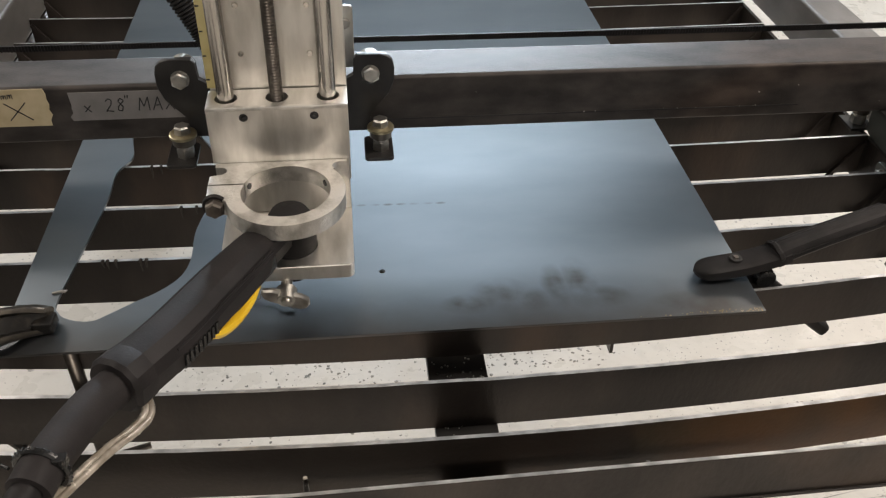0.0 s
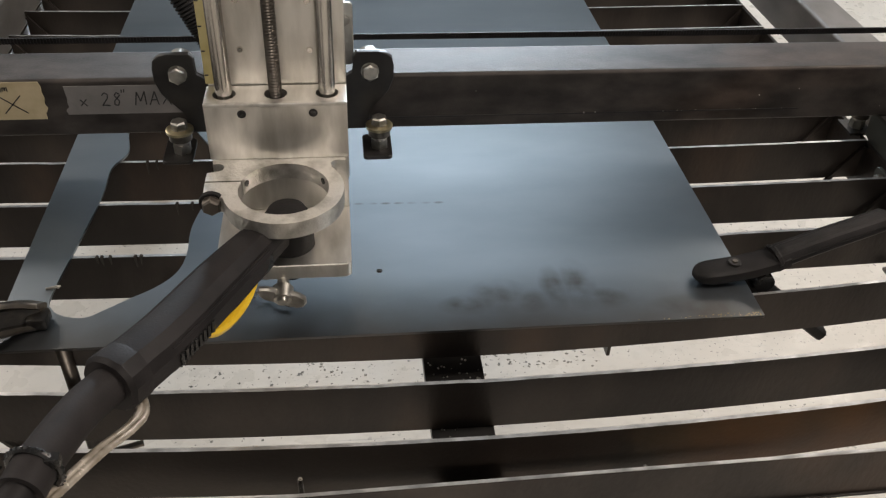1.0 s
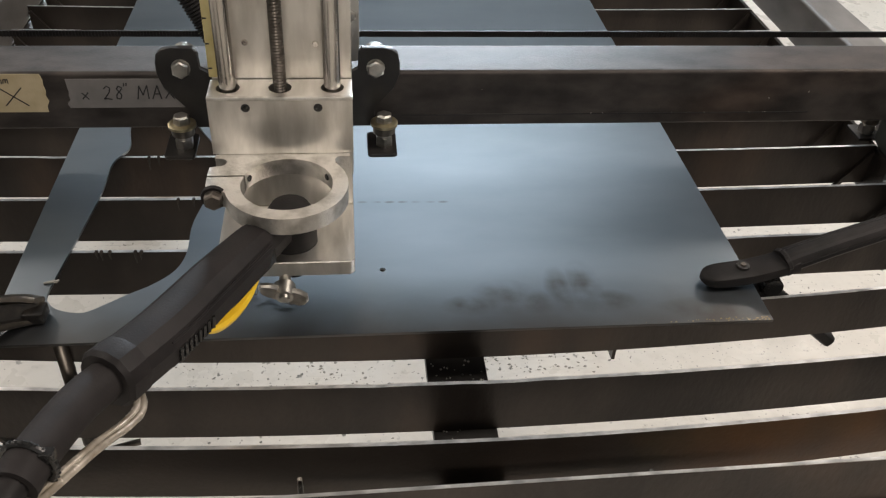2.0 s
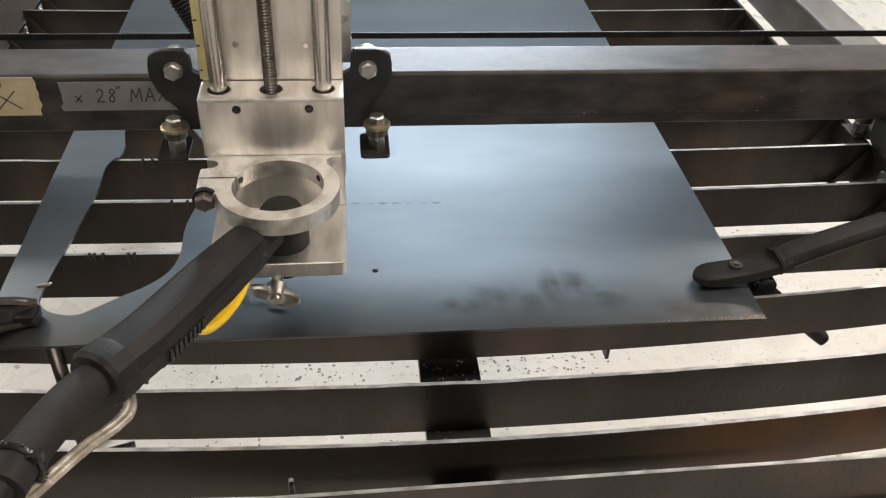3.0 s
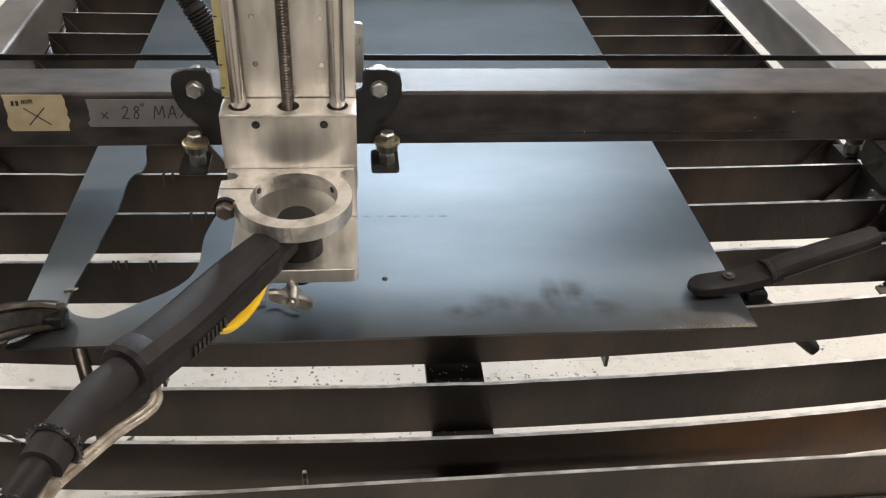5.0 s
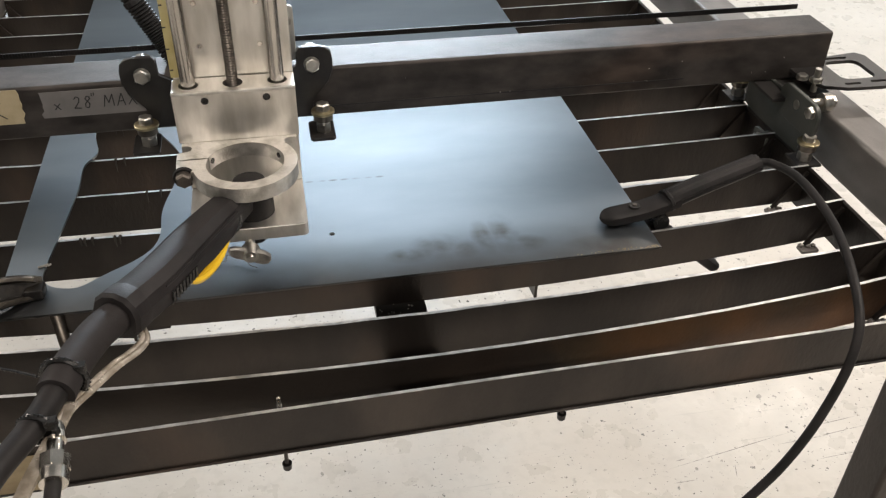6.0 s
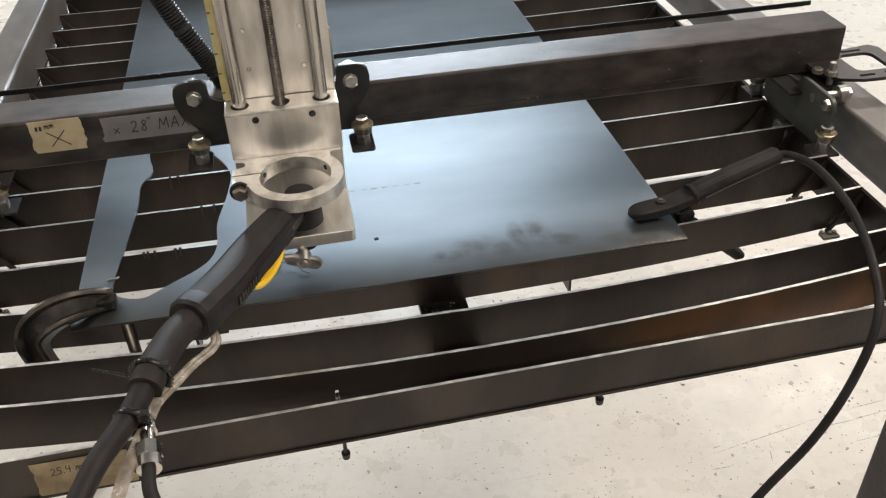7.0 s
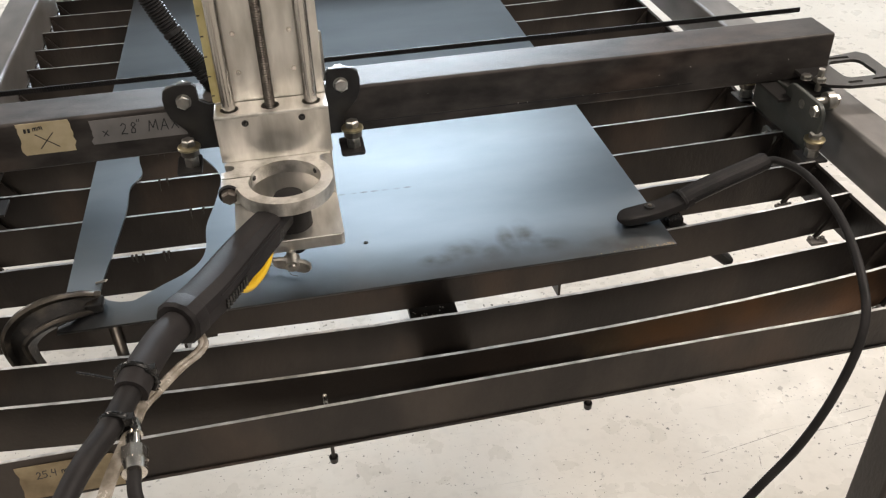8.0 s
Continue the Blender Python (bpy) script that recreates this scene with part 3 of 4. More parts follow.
def end_carriage(sign, xi):
    """The plates and rollers by which the gantry rides a rail; xi: the rail's inner face, sign: the way to the rail."""
    def X(d):
        return xi + sign * d

    def bx(d0, d1, y0, y1, z0, z1, bevel=0.0008):
        return box(nbm(), min(X(d0), X(d1)), max(X(d0), X(d1)), y0, y1, z0, z1, bevel)
    outline = [(0.205, 0.058), (0.205, 0.030), (0.203, 0.020), (0.203, 0.004), (0.212, -0.012), (0.232, -0.020), (0.252, -0.020), (0.290, -0.016), (0.336, 0.000), (0.336, 0.030), (0.320, 0.046)]
    plate = prism(nbm(), outline, "x", X(-0.024), X(-0.019), 0.0006)
    part("end_plate", plate, END_PLATE, gantry, "weathered dark green-grey steel end plate")
    part("beam_clip", bx(-0.0245, -0.0185, 0.262, 0.312, 0.040, BB - 0.005), END_PLATE, gantry)
    ear = prism(nbm(), rounded(0.180, 0.258, 0.026, 0.066, 0.014), "x", X(-0.030), X(-0.0245), 0.0008)
    part("adjuster_plate", ear, END_PLATE, gantry)
    part("bolt", bolt_head(nbm(), (X(-0.030), 0.192, 0.056), (-sign, 0, 0)), ZINC, gantry)
    lug = prism(nbm(), rounded(0.247, 0.276, -0.030, -0.002, 0.006), "x", X(-0.040), X(-0.036), 0.0006)
    cyl(lug, (X(-0.037), 0.260, -0.010), (X(-0.022), 0.260, -0.010), 0.006)
    part("lug", lug, END_PLATE, gantry)
    part("bolt", bolt_head(nbm(), (X(-0.040), 0.262, -0.013), (-sign, 0, 0)), ZINC, gantry)
    wheel = cyl(nbm(), (X(-0.031), 0.2215, 0.0512), (X(0.004), 0.2215, 0.0512), 0.0055)
    cyl(wheel, (X(0.000), 0.2215, 0.0512), (X(0.010), 0.2215, 0.0512), 0.0108, seg=28)
    part("top_roller", wheel, ZINC, gantry)
    part("nut", bolt_head(nbm(), (X(0.010), 0.2215, 0.0512), (sign, 0, 0), 0.0075, 0.007), ZINC, gantry)
    for y in (0.188, 0.352):
        part("roller_tab", bx(-0.040, -0.012, y - 0.015, y + 0.016, -0.0038, -0.0005), BLACK_PLATE, gantry)
        roller_stack(gantry, X(-0.026), y, -0.0005)
    part("beam_clip", bx(-0.046, 0.030, 0.245, 0.335, BB - 0.0045, BB), BLACK_PLATE, gantry)


end_carriage(1, 0.559)
part("beam_clip", box(nbm(), -0.470, -0.385, 0.262, 0.335, BB - 0.0045, BB, 0.0008), BLACK_PLATE, gantry)
part("roller_tab", box(nbm(), -0.438, -0.384, 0.252, 0.284, 0.0150, 0.0180, 0.0008), BLACK_PLATE, gantry)
part("tab_web", box(nbm(), -0.438, -0.434, 0.262, 0.284, 0.0180, BB - 0.0045, 0.0006), BLACK_PLATE, gantry)
roller_stack(gantry, -0.400, 0.2665, 0.0180)

# slotted plate on the gantry's end
outline = [(0.556, 0.262), (0.572, 0.240), (0.598, 0.231), (0.640, 0.229), (0.652, 0.230), (0.664, 0.240), (0.667, 0.310), (0.658, 0.320), (0.600, 0.312), (0.556, 0.312)]
slots = [rounded(0.603, 0.648, 0.252, 0.300, 0.010), rounded(0.598, 0.618, 0.238, 0.243, 0.0024), rounded(0.632, 0.652, 0.240, 0.245, 0.0024), rounded(0.612, 0.640, 0.305, 0.310, 0.0024)]
slotted = part("slotted_plate", plate_with_holes(nbm(), outline, slots, "z", 0.058, 0.062), BLACK_PLATE, gantry, "black slotted mounting plate")
bm = cyl(nbm(), (0.567, 0.252, 0.050), (0.567, 0.252, 0.078), 0.0038)
bolt_head(bm, (0.567, 0.252, 0.062), (0, 0, 1), 0.0072, 0.006)
bolt_head(bm, (0.555, 0.262, 0.062), (0, 0, 1), 0.0066, 0.006)
part("bolt", bm, ZINC, slotted)


def tape(name, x0, x1, z0, z1, y, mat, label, seed, ride=(0.0, 0.0)):
    """A strip of tape with torn ends, flat on an upright face."""
    rng = random.Random(seed)
    n = 7
    left = [(x0 + rng.uniform(-0.0018, 0.0018), z1 + (z0 - z1) * i / n) for i in range(n + 1)]
    right = [(x1 + rng.uniform(-0.0018, 0.0018), z0 + (z1 - z0) * i / n) for i in range(n + 1)]
    root = thing(name, (x0 + x1) / 2, y, z0, label, "tape", ride=ride)
    part("strip", prism(nbm(), left + right, "y", y - 0.0009, y - 0.0002), mat, root, smooth=0)
    return root


def stroke(bm, a, b, y, w=0.0011):
    """A pen stroke on an upright face, from a to b in x and z."""
    a, b = Vector((a[0], 0, a[1])), Vector((b[0], 0, b[1]))
    d = (b - a).normalized()
    s = Vector((d.z, 0, -d.x)) * (w / 2)
    vs = [bm.verts.new(p + Vector((0, y, 0))) for p in (a + s, b + s, b - s, a - s)]
    f = bm.faces.new(vs)
    ex = bmesh.ops.extrude_face_region(bm, geom=[f])["geom"]
    bmesh.ops.translate(bm, verts=[g for g in ex if isinstance(g, bmesh.types.BMVert)], vec=(0, -0.0002, 0))
    return bm


# pen strokes of a hand: each letter a few lines on a unit height
PEN = {
    "x": [[(0, 0.5), (0.45, 0)], [(0.42, 0.52), (0.02, 0.02)]],
    "2": [[(0, 0.78), (0.18, 1), (0.40, 0.86), (0.36, 0.55), (0, 0.02), (0.14, 0.06), (0.52, 0)]],
    "8": [[(0.42, 0.86), (0.20, 1), (0.06, 0.78), (0.38, 0.34), (0.30, 0.02), (0.05, 0.06), (0.06, 0.36), (0.44, 0.82)]],
    '"': [[(0.05, 1.22), (0.04, 0.98)], [(0.22, 1.24), (0.20, 1.0)]],
    "M": [[(0, 0), (0.12, 1), (0.36, 0.30), (0.64, 1.04), (0.74, 0.02)]],
    "A": [[(0, 0), (0.34, 1.04), (0.60, 0)], [(0.12, 0.38), (0.54, 0.40)]],
    "X": [[(0, 1), (0.60, 0)], [(0.58, 1.02), (0, 0.04)]],
    "m": [[(0, 0), (0.04, 0.55), (0.06, 0.4), (0.22, 0.58), (0.28, 0.05), (0.34, 0.45), (0.50, 0.58), (0.56, 0)]],
    "5": [[(0.46, 1), (0.08, 0.98), (0.04, 0.56), (0.34, 0.62), (0.42, 0.28), (0.22, 0), (0, 0.08)]],
    ".": [[(0.04, 0.08), (0.12, 0.0)]],
    "4": [[(0.10, 1), (0.02, 0.44), (0.46, 0.48)], [(0.40, 0.98), (0.38, -0.04)]],
}


def handwriting(text, x, y, z, height, step, parent, slant=0.08, width=0.0011, rise=0.0):
    """Words written with a marker on an upright face."""
    bm = nbm()
    for ch in text:
        for line in PEN.get(ch, []):
            pts = [(x + (u + slant * v) * height, z + v * height) for u, v in line]
            for p, q in zip(pts, pts[1:]):
                stroke(bm, p, q, y, width)
        x += step.get(ch, 0.72) * height
        z += rise
    return part("lettering", bm, INK, parent, smooth=0)


note = tape("masking_tape", -0.354, -0.300, 0.0660, 0.1035, BY, MASKING, "tan masking tape with a pen cross on the gantry", 3, (0.0, GANTRY_Y))
bm = stroke(nbm(), (-0.338, 0.090), (-0.316, 0.0725), BY - 0.0009)
stroke(bm, (-0.319, 0.0905), (-0.336, 0.0725), BY - 0.0009)
part("pen_cross", bm, INK, note, smooth=0)
bm = nbm()
for i in range(2):
    stroke(bm, (-0.347 + i * 0.0042, 0.0925), (-0.3465 + i * 0.0042, 0.0975), BY - 0.0009, 0.0026)
part("illegible_marks", bm, INK, note, smooth=0)
handwriting("mm", -0.3385, BY - 0.0009, 0.0940, 0.0075, {}, note, width=0.0009, rise=0.0006)
note = tape("grey_tape", -0.281, -0.182, 0.0700, 0.0985, BY, GREY_TAPE, "grey tape with pen writing on the gantry", 5, (0.0, GANTRY_Y))
handwriting('x 28" MAX', -0.2690, BY - 0.0009, 0.0785, 0.0132, {"x": 0.9, " ": 0.55, "2": 0.78, "8": 0.52, '"': 0.36, "M": 0.98, "A": 0.86}, note)

# ---- the torch carriage ----
carriage = thing("torch_carriage", -0.096, 0.18, 0.05, "machined aluminium torch lift with a clamp ring on the gantry", "carriage", ride=(CARRIAGE_X, GANTRY_Y, 0.004))
X0, X1, CX = -0.1505, -0.0425, -0.099


def mirror_x(pts):
    return [(2 * CX - x, z) for x, z in pts]


right_ear = [(-0.020, 0.0545), (-0.020, 0.074), (-0.002, 0.093), (0.0028, 0.106), (0.0030, 0.118), (0.0012, 0.126), (-0.004, 0.1305), (-0.011, 0.1318), (-0.030, 0.1320), (-0.0335, 0.128), (-0.0335, 0.112), (-0.040, 0.106)]
right_ear = [(x + (0.0036 if x > -0.036 else 0.0), z) for x, z in right_ear]
left_ear = mirror_x(right_ear)[::-1]
part("mounting_plate", prism(nbm(), right_ear + left_ear, "y", 0.272, 0.278, 0.0007), BLACK_PLATE, carriage, "blackened steel plate with rounded ears")
for s in (1, -1):
    def M(x):
        return x + 0.0036 if s > 0 else 2 * CX - x - 0.0036
    xs = sorted((M(-0.027), M(-0.0005)))
    part("roller_tab", prism(nbm(), rounded(xs[0], xs[1], 0.232, 0.272, 0.004), "z", 0.045, 0.0485, 0.0005), BLACK_PLATE, carriage)
    roller_stack(carriage, M(-0.0118) + (0.0 if s > 0 else 0.005), 0.250, 0.0485)
    part("bolt", bolt_head(nbm(), (M(-0.0185), 0.272, 0.1135), (0, -1, 0), 0.0082, 0.006), ZINC, carriage)
    bm = cyl(nbm(), (M(-0.0185), 0.280, 0.1142), (M(-0.0185), 0.300, 0.1142), 0.011, seg=28)
    cyl(bm, (M(-0.0185), 0.300, 0.1142), (M(-0.0185), 0.306, 0.1142), 0.0075, seg=6)
    part("top_roller", bm, ZINC, carriage)
part("spacer_block", box(nbm(), X0 + 0.012, X1 - 0.012, 0.1925, 0.2718, 0.058, 0.125, 0.001), BLACK_PLATE, carriage)

def lift_part(name, bm, mats, parent, label="", smooth=40):
    """A part that rides up and down with the lift."""
    bmesh.ops.translate(bm, verts=bm.verts, vec=LIFT - Vector((0, 0, 0.004)))
    return part(name, bm, mats, parent, label, smooth)


# lift: back plate, block, guide rods and screw
lift = lift_part("back_plate", box(nbm(), X0 + 0.001, X1, 0.180, 0.192, 0.052, 0.40, 0.0008), ALU, carriage)
for x, z in ((-0.122, 0.210), (-0.122, 0.171), (-0.0695, 0.209), (-0.0695, 0.170), (-0.122, 0.300), (-0.0695, 0.300)):
    bm = cyl(nbm(), (x, 0.1802, z), (x, 0.1785, z), 0.0026, 0.0020, 14)
    lift_part("cap_screw", bm, CHROME, lift)
lift_part("ruler_strip", box(nbm(), X0 - 0.0005, X0 + 0.0068, 0.1785, 0.1798, 0.143, 0.40, 0.0003), RULER_EDGE, lift, "worn yellow ruler strip")
bm = nbm()
for i in range(12):
    box(bm, X0 - 0.0002, X0 + 0.0026, 0.1782, 0.1786, 0.150 + i * 0.02, 0.1512 + i * 0.02)
lift_part("ruler_marks", bm, INK, lift, smooth=0)
holes = [circle(-0.136, 0.165, 0.0088, 28), circle(-0.097, 0.165, 0.0088, 28), circle(-0.0575, 0.165, 0.0088, 28)]
block = lift_part("slide_block", plate_with_holes(nbm(), [(X0, 0.149), (X1, 0.149), (X1, 0.1785), (X0, 0.1785)], holes, "z", 0.0925, 0.141), ALU, carriage)
lift_part("front_edge", box(nbm(), X0 - 0.0002, X1 + 0.0002, 0.1484, 0.1520, 0.1382, 0.1414, 0.0009), ALU_EDGE, block, "bright worn edge")
# black floor inside the bores gives them a recess's darkness
lift_part("dark_bore_floor", box(nbm(), X0 + 0.003, X1 - 0.003, 0.152, 0.177, 0.118, 0.120), BLACK_PLATE, block)
# screw recesses as flat black discs, their inner shade put into the colour
for x in (-0.1225, -0.0685):
    bm = cyl(nbm(), (x, 0.1492, 0.1325), (x, 0.1486, 0.1325), 0.0034, 0.0034, 20)
    s1 = lift_part("dark_screw_disc", bm, BLACK_PLATE, block)
    lift_part("dark_hex_disc", cyl(nbm(), (x, 0.1487, 0.1325), (x, 0.1484, 0.1325), 0.0022, 0.0022, 6), GLOSS_BLACK, s1)
for x in (-0.136, -0.0575):
    lift_part("guide_rod", cyl(nbm(), (x, 0.165, 0.119), (x, 0.165, 0.40), 0.0064, seg=28), ROD, carriage, "ground steel rod")
# lead screw with its thread
bm, turns, pitch, seg = nbm(), 118, 0.0024, 14
prof = [(0.0, 0.0044), (0.3, 0.0052), (0.55, 0.0052), (0.8, 0.0044)]
vs_prev = None
for t_i in range(turns):
    for u, r in prof:
        z = 0.119 + (t_i + u) * pitch
        ring = [bm.verts.new((-0.097 + r * math.cos(2 * math.pi * k / seg), 0.165 + r * math.sin(2 * math.pi * k / seg), z + pitch * k / seg * 0.3)) for k in range(seg)]
        if vs_prev:
            for k in range(seg):
                bm.faces.new((vs_prev[k], vs_prev[(k + 1) % seg], ring[(k + 1) % seg], ring[k]))
        vs_prev = ring
lift_part("lead_screw", bm, SCREW, carriage, "dark threaded screw", smooth=60)

# bracket: clamp ring above, back web, lower plate
RC, RR, RI = (-0.0925, 0.107), 0.0455, 0.0340
ring_outline = [(X1 - 0.003, 0.1488), (X0 + 0.002, 0.1488), (X0 + 0.002, 0.143)]
ring_outline += circle(X0 + 0.006, 0.1375, 0.0055, 8, 100, -100) + [(X0 - 0.001, 0.1305), (X0 - 0.0015, 0.1190), (-0.1242, 0.1190)]
ring_outline += circle(*RC, RI, 60, 158.8, -197.5 + 360 - 360 + 14.6 + 0.0)
ring_outline += [(-0.1248, 0.1172), (X0 - 0.0015, 0.1172), (X0 - 0.001, 0.1010), (-0.1375, 0.0970)]
ring_outline += circle(*RC, RR, 44, 194, 400) + circle(X1 - 0.009, 0.1395, 0.0055, 8, 260, 80) + [(X1 - 0.003, 0.1445)]
ring = lift_part("clamp_ring", plate_with_holes(nbm(), ring_outline, [], "z", 0.0785, 0.0922), ALU_EDGE, carriage, "cast aluminium split ring", smooth=30)
# black plugs for the set screw holes, the holes' shade given as colour
for a in (30, 150, 205):
    x, y = RC[0] + (RI - 0.0004) * math.cos(radians(a)), RC[1] + (RI - 0.0004) * math.sin(radians(a))
    d = Vector((math.cos(radians(a)), math.sin(radians(a)), 0))
    lift_part("dark_hole_plug", cyl(nbm(), Vector((x, y, 0.0862)) + d * 0.002, Vector((x, y, 0.0862)) - d * 0.0004, 0.0026, seg=14), GLOSS_BLACK, ring)
bm = cyl(nbm(), (-0.1455, 0.1005, 0.0862), (-0.1455, 0.0975, 0.0862), 0.0098, 0.0092, 28)
lift_part("rubber_washer", bm, BLACK_RUBBER, ring)
lift_part("clamp_bolt", bolt_head(nbm(), (-0.1455, 0.0975, 0.0862), (0, -1, 0), 0.0072, 0.0065), SCREW, ring)
lift_part("web_plate", box(nbm(), X0 + 0.004, X1 - 0.001, 0.1500, 0.1600, 0.0428, 0.0922, 0.0006), ALU, carriage)
low = rounded(X0 + 0.004, X1 - 0.001, 0.0745, 0.1600, 0.0055)
lift_part("lower_plate", plate_with_holes(nbm(), low, [circle(-0.0915, 0.104, 0.0200, 32)], "z", 0.0300, 0.0425), ALU, carriage, smooth=30)
lift_part("plate_lip", prism(nbm(), [(X0 + 0.006, 0.0742), (X1 - 0.004, 0.0742), (X1 - 0.004, 0.0770), (X0 + 0.006, 0.0770)], "z", 0.0410, 0.0428, 0.0006), ALU_EDGE, carriage, "bright worn front edge")
# wing screw under the lower plate
wx, wy, wz = -0.0965, 0.066, 0.0275
bm = cyl(nbm(), (wx, 0.082, wz), (wx, wy - 0.002, wz - 0.0015), 0.0046)
cyl(bm, (wx, wy + 0.001, wz - 0.001), (wx, wy - 0.0100, wz - 0.0028), 0.0082, 0.0066, 18)
cyl(bm, (wx, wy - 0.0100, wz - 0.0028), (wx, wy - 0.0125, wz - 0.0032), 0.0042, 0.0036, 12)
wing = lift_part("wing_screw", bm, ZINC, carriage, "worn bright wing screw")
for tilt, sx in ((-28, 1), (12, -1)):
    c, sn = math.cos(radians(tilt)), math.sin(radians(tilt))
    shape = [(sx * u * c - v * sn, sx * u * sn * sx + v * c) for u, v in ((0.003, 0.0060), (0.0095, 0.0072), (0.0165, 0.0058), (0.0190, 0.0015), (0.0180, -0.0035), (0.0140, -0.0062), (0.0080, -0.0058), (0.003, -0.0062))]
    bm = prism(nbm(), [(wx + u, wz - 0.002 + v) for u, v in shape], "y", wy - 0.0085, wy - 0.0030, 0.0014)
    lift_part("wing", bm, ZINC, wing)
# belt clamp behind the lift
clip = part("belt_clamp", prism(nbm(), rounded(-0.064, -0.0285, 0.106, 0.166, 0.004), "y", 0.300, 0.304, 0.0006), ALU, carriage)
part("bolt", bolt_head(nbm(), (-0.036, 0.300, 0.150), (0, -1, 0), 0.005, 0.004), ZINC, clip)

# ---- cable conduit behind the lift ----
conduit = thing("flexible_conduit", -0.16, 0.34, 0.11, "black corrugated cable conduit beside the torch lift", "conduit", ride=(CARRIAGE_X + 0.009, GANTRY_Y))
pts = smooth_path([(-0.150, 0.318, 0.085), (-0.163, 0.325, 0.110), (-0.180, 0.335, 0.140), (-0.205, 0.345, 0.185), (-0.225, 0.35, 0.235), (-0.235, 0.352, 0.30)], 44)
part("sleeve", sweep(nbm(), pts, lambda u: 0.0112 if int(u * 220) % 3 < 2 else 0.0094, 16), BLACK_RUBBER, conduit, smooth=20)

# ---- the torch ----
torch = thing("plasma_torch", -0.092, 0.104, 0.012, "dark grey plasma torch with yellow trigger held in the carriage", "torch", ride=(CARRIAGE_X + LIFT.x, GANTRY_Y + LIFT.y, LIFT.z))
bm = cyl(nbm(), (-0.0915, 0.104, 0.012), (-0.0915, 0.104, 0.030), 0.010, 0.0145, 28)
cyl(bm, (-0.0915, 0.104, 0.030), (-0.0915, 0.104, 0.066), 0.0195, 0.0195, 28)
cyl(bm, (-0.0915, 0.104, 0.066), (-0.0915, 0.104, 0.075), 0.0195, 0.0140, 28)
cyl(bm, (-0.0915, 0.104, 0.075), (-0.0915, 0.104, 0.0785), 0.0140, 0.0040, 28)
part("torch_head", bm, BLACK_RUBBER, torch)
OCT = [(math.cos(radians(a)) * k, math.sin(radians(a)) * k * 0.98) for a, k in ((10, 1.0), (35, 1.02), (62, 1.02), (90, 1.0), (118, 1.02), (145, 1.02), (170, 1.0), (205, 1.04), (235, 1.02), (270, 1.0), (305, 1.02), (335, 1.04))]
axis = [(-0.101, 0.096, 0.061), (-0.114, 0.066, 0.067), (-0.1370, 0.011, 0.0765), (-0.161, -0.043, 0.0835), (-0.182, -0.080, 0.0885)]
hpath = smooth_path(axis, 8)
handle = part("handle", sweep(nbm(), hpath, lambda u: 0.0150 + 0.0028 * min(1, u * 2.2) + 0.0010 * u, shape=OCT), GREY_PLASTIC, torch, smooth=24)
end, way = Vector(axis[-1]), (Vector(axis[-1]) - Vector(axis[-2])).normalized()
bm = sweep(nbm(), [end - way * 0.014, end - way * 0.008, end + way * 0.004, end + way * 0.007], lambda u: (0.0180, 0.0194, 0.0194, 0.0172)[round(u * 3)], shape=OCT)
part("collar", bm, GREY_PLASTIC, torch, smooth=24)
side = way.cross(Vector((0, 0, 1))).normalized()
upv = side.cross(way).normalized()
mid = Vector(axis[2])
# ribs along the handle and the raised maker's plate as plain bars
for k, off in ((0.45, 0.0178), (-0.55, 0.0180)):
    bm = sweep(nbm(), [p - side * off * math.cos(k) + upv * off * math.sin(k) for p in hpath[9:-6]], 0.0013, 6)
    part("rib", bm, GREY_PLASTIC, handle)
for i in range(8):
    u = 0.52 + i * 0.085
    c = Vector(axis[2]).lerp(Vector(axis[3]), u) - side * 0.0184 - upv * 0.0022
    bm = sweep(nbm(), [c - upv * 0.0046, c + upv * 0.0040], 0.0016, 6)
    part("raised_bar", bm, GLOSS_BLACK, handle)
    if i < 7:
        c = Vector(axis[2]).lerp(Vector(axis[3]), u + 0.05) - side * 0.0152 - upv * 0.0100
        part("raised_bar", sweep(nbm(), [c - upv * 0.0018, c + upv * 0.0016], 0.0011, 6), GLOSS_BLACK, handle)
# trigger and its guard, under the handle
tp = smooth_path([(-0.114, 0.046, 0.0560), (-0.121, 0.030, 0.0505), (-0.130, 0.012, 0.0490), (-0.139, -0.005, 0.0530), (-0.145, -0.015, 0.061)], 5)
flat = [(0.8, 0.0), (0.62, 0.42), (0, 0.5), (-0.62, 0.42), (-0.8, 0), (-0.62, -0.42), (0, -0.5), (0.62, -0.42)]
part("trigger", sweep(nbm(), [p + side * -0.0035 + Vector((-0.002, -0.001, 0.003)) for p in tp], lambda u: 0.0078 * (0.60 + 0.40 * math.sin(math.pi * u)), shape=flat), YELLOW, torch, "glossy yellow trigger")
gp = smooth_path([(-0.108, 0.062, 0.060), (-0.120, 0.040, 0.0595), (-0.133, 0.014, 0.0605), (-0.145, -0.010, 0.069)], 5)
guard = part("trigger_guard", sweep(nbm(), [p + side * -0.0040 + Vector((-0.003, 0, 0.005)) for p in gp], 0.0098, shape=[(0.9, 0.55), (0.55, 0.9), (-0.55, 0.9), (-0.9, 0.55), (-0.9, -0.55), (-0.55, -0.9), (0.55, -0.9), (0.9, -0.55)]), GLOSS_BLACK, torch, smooth=24)
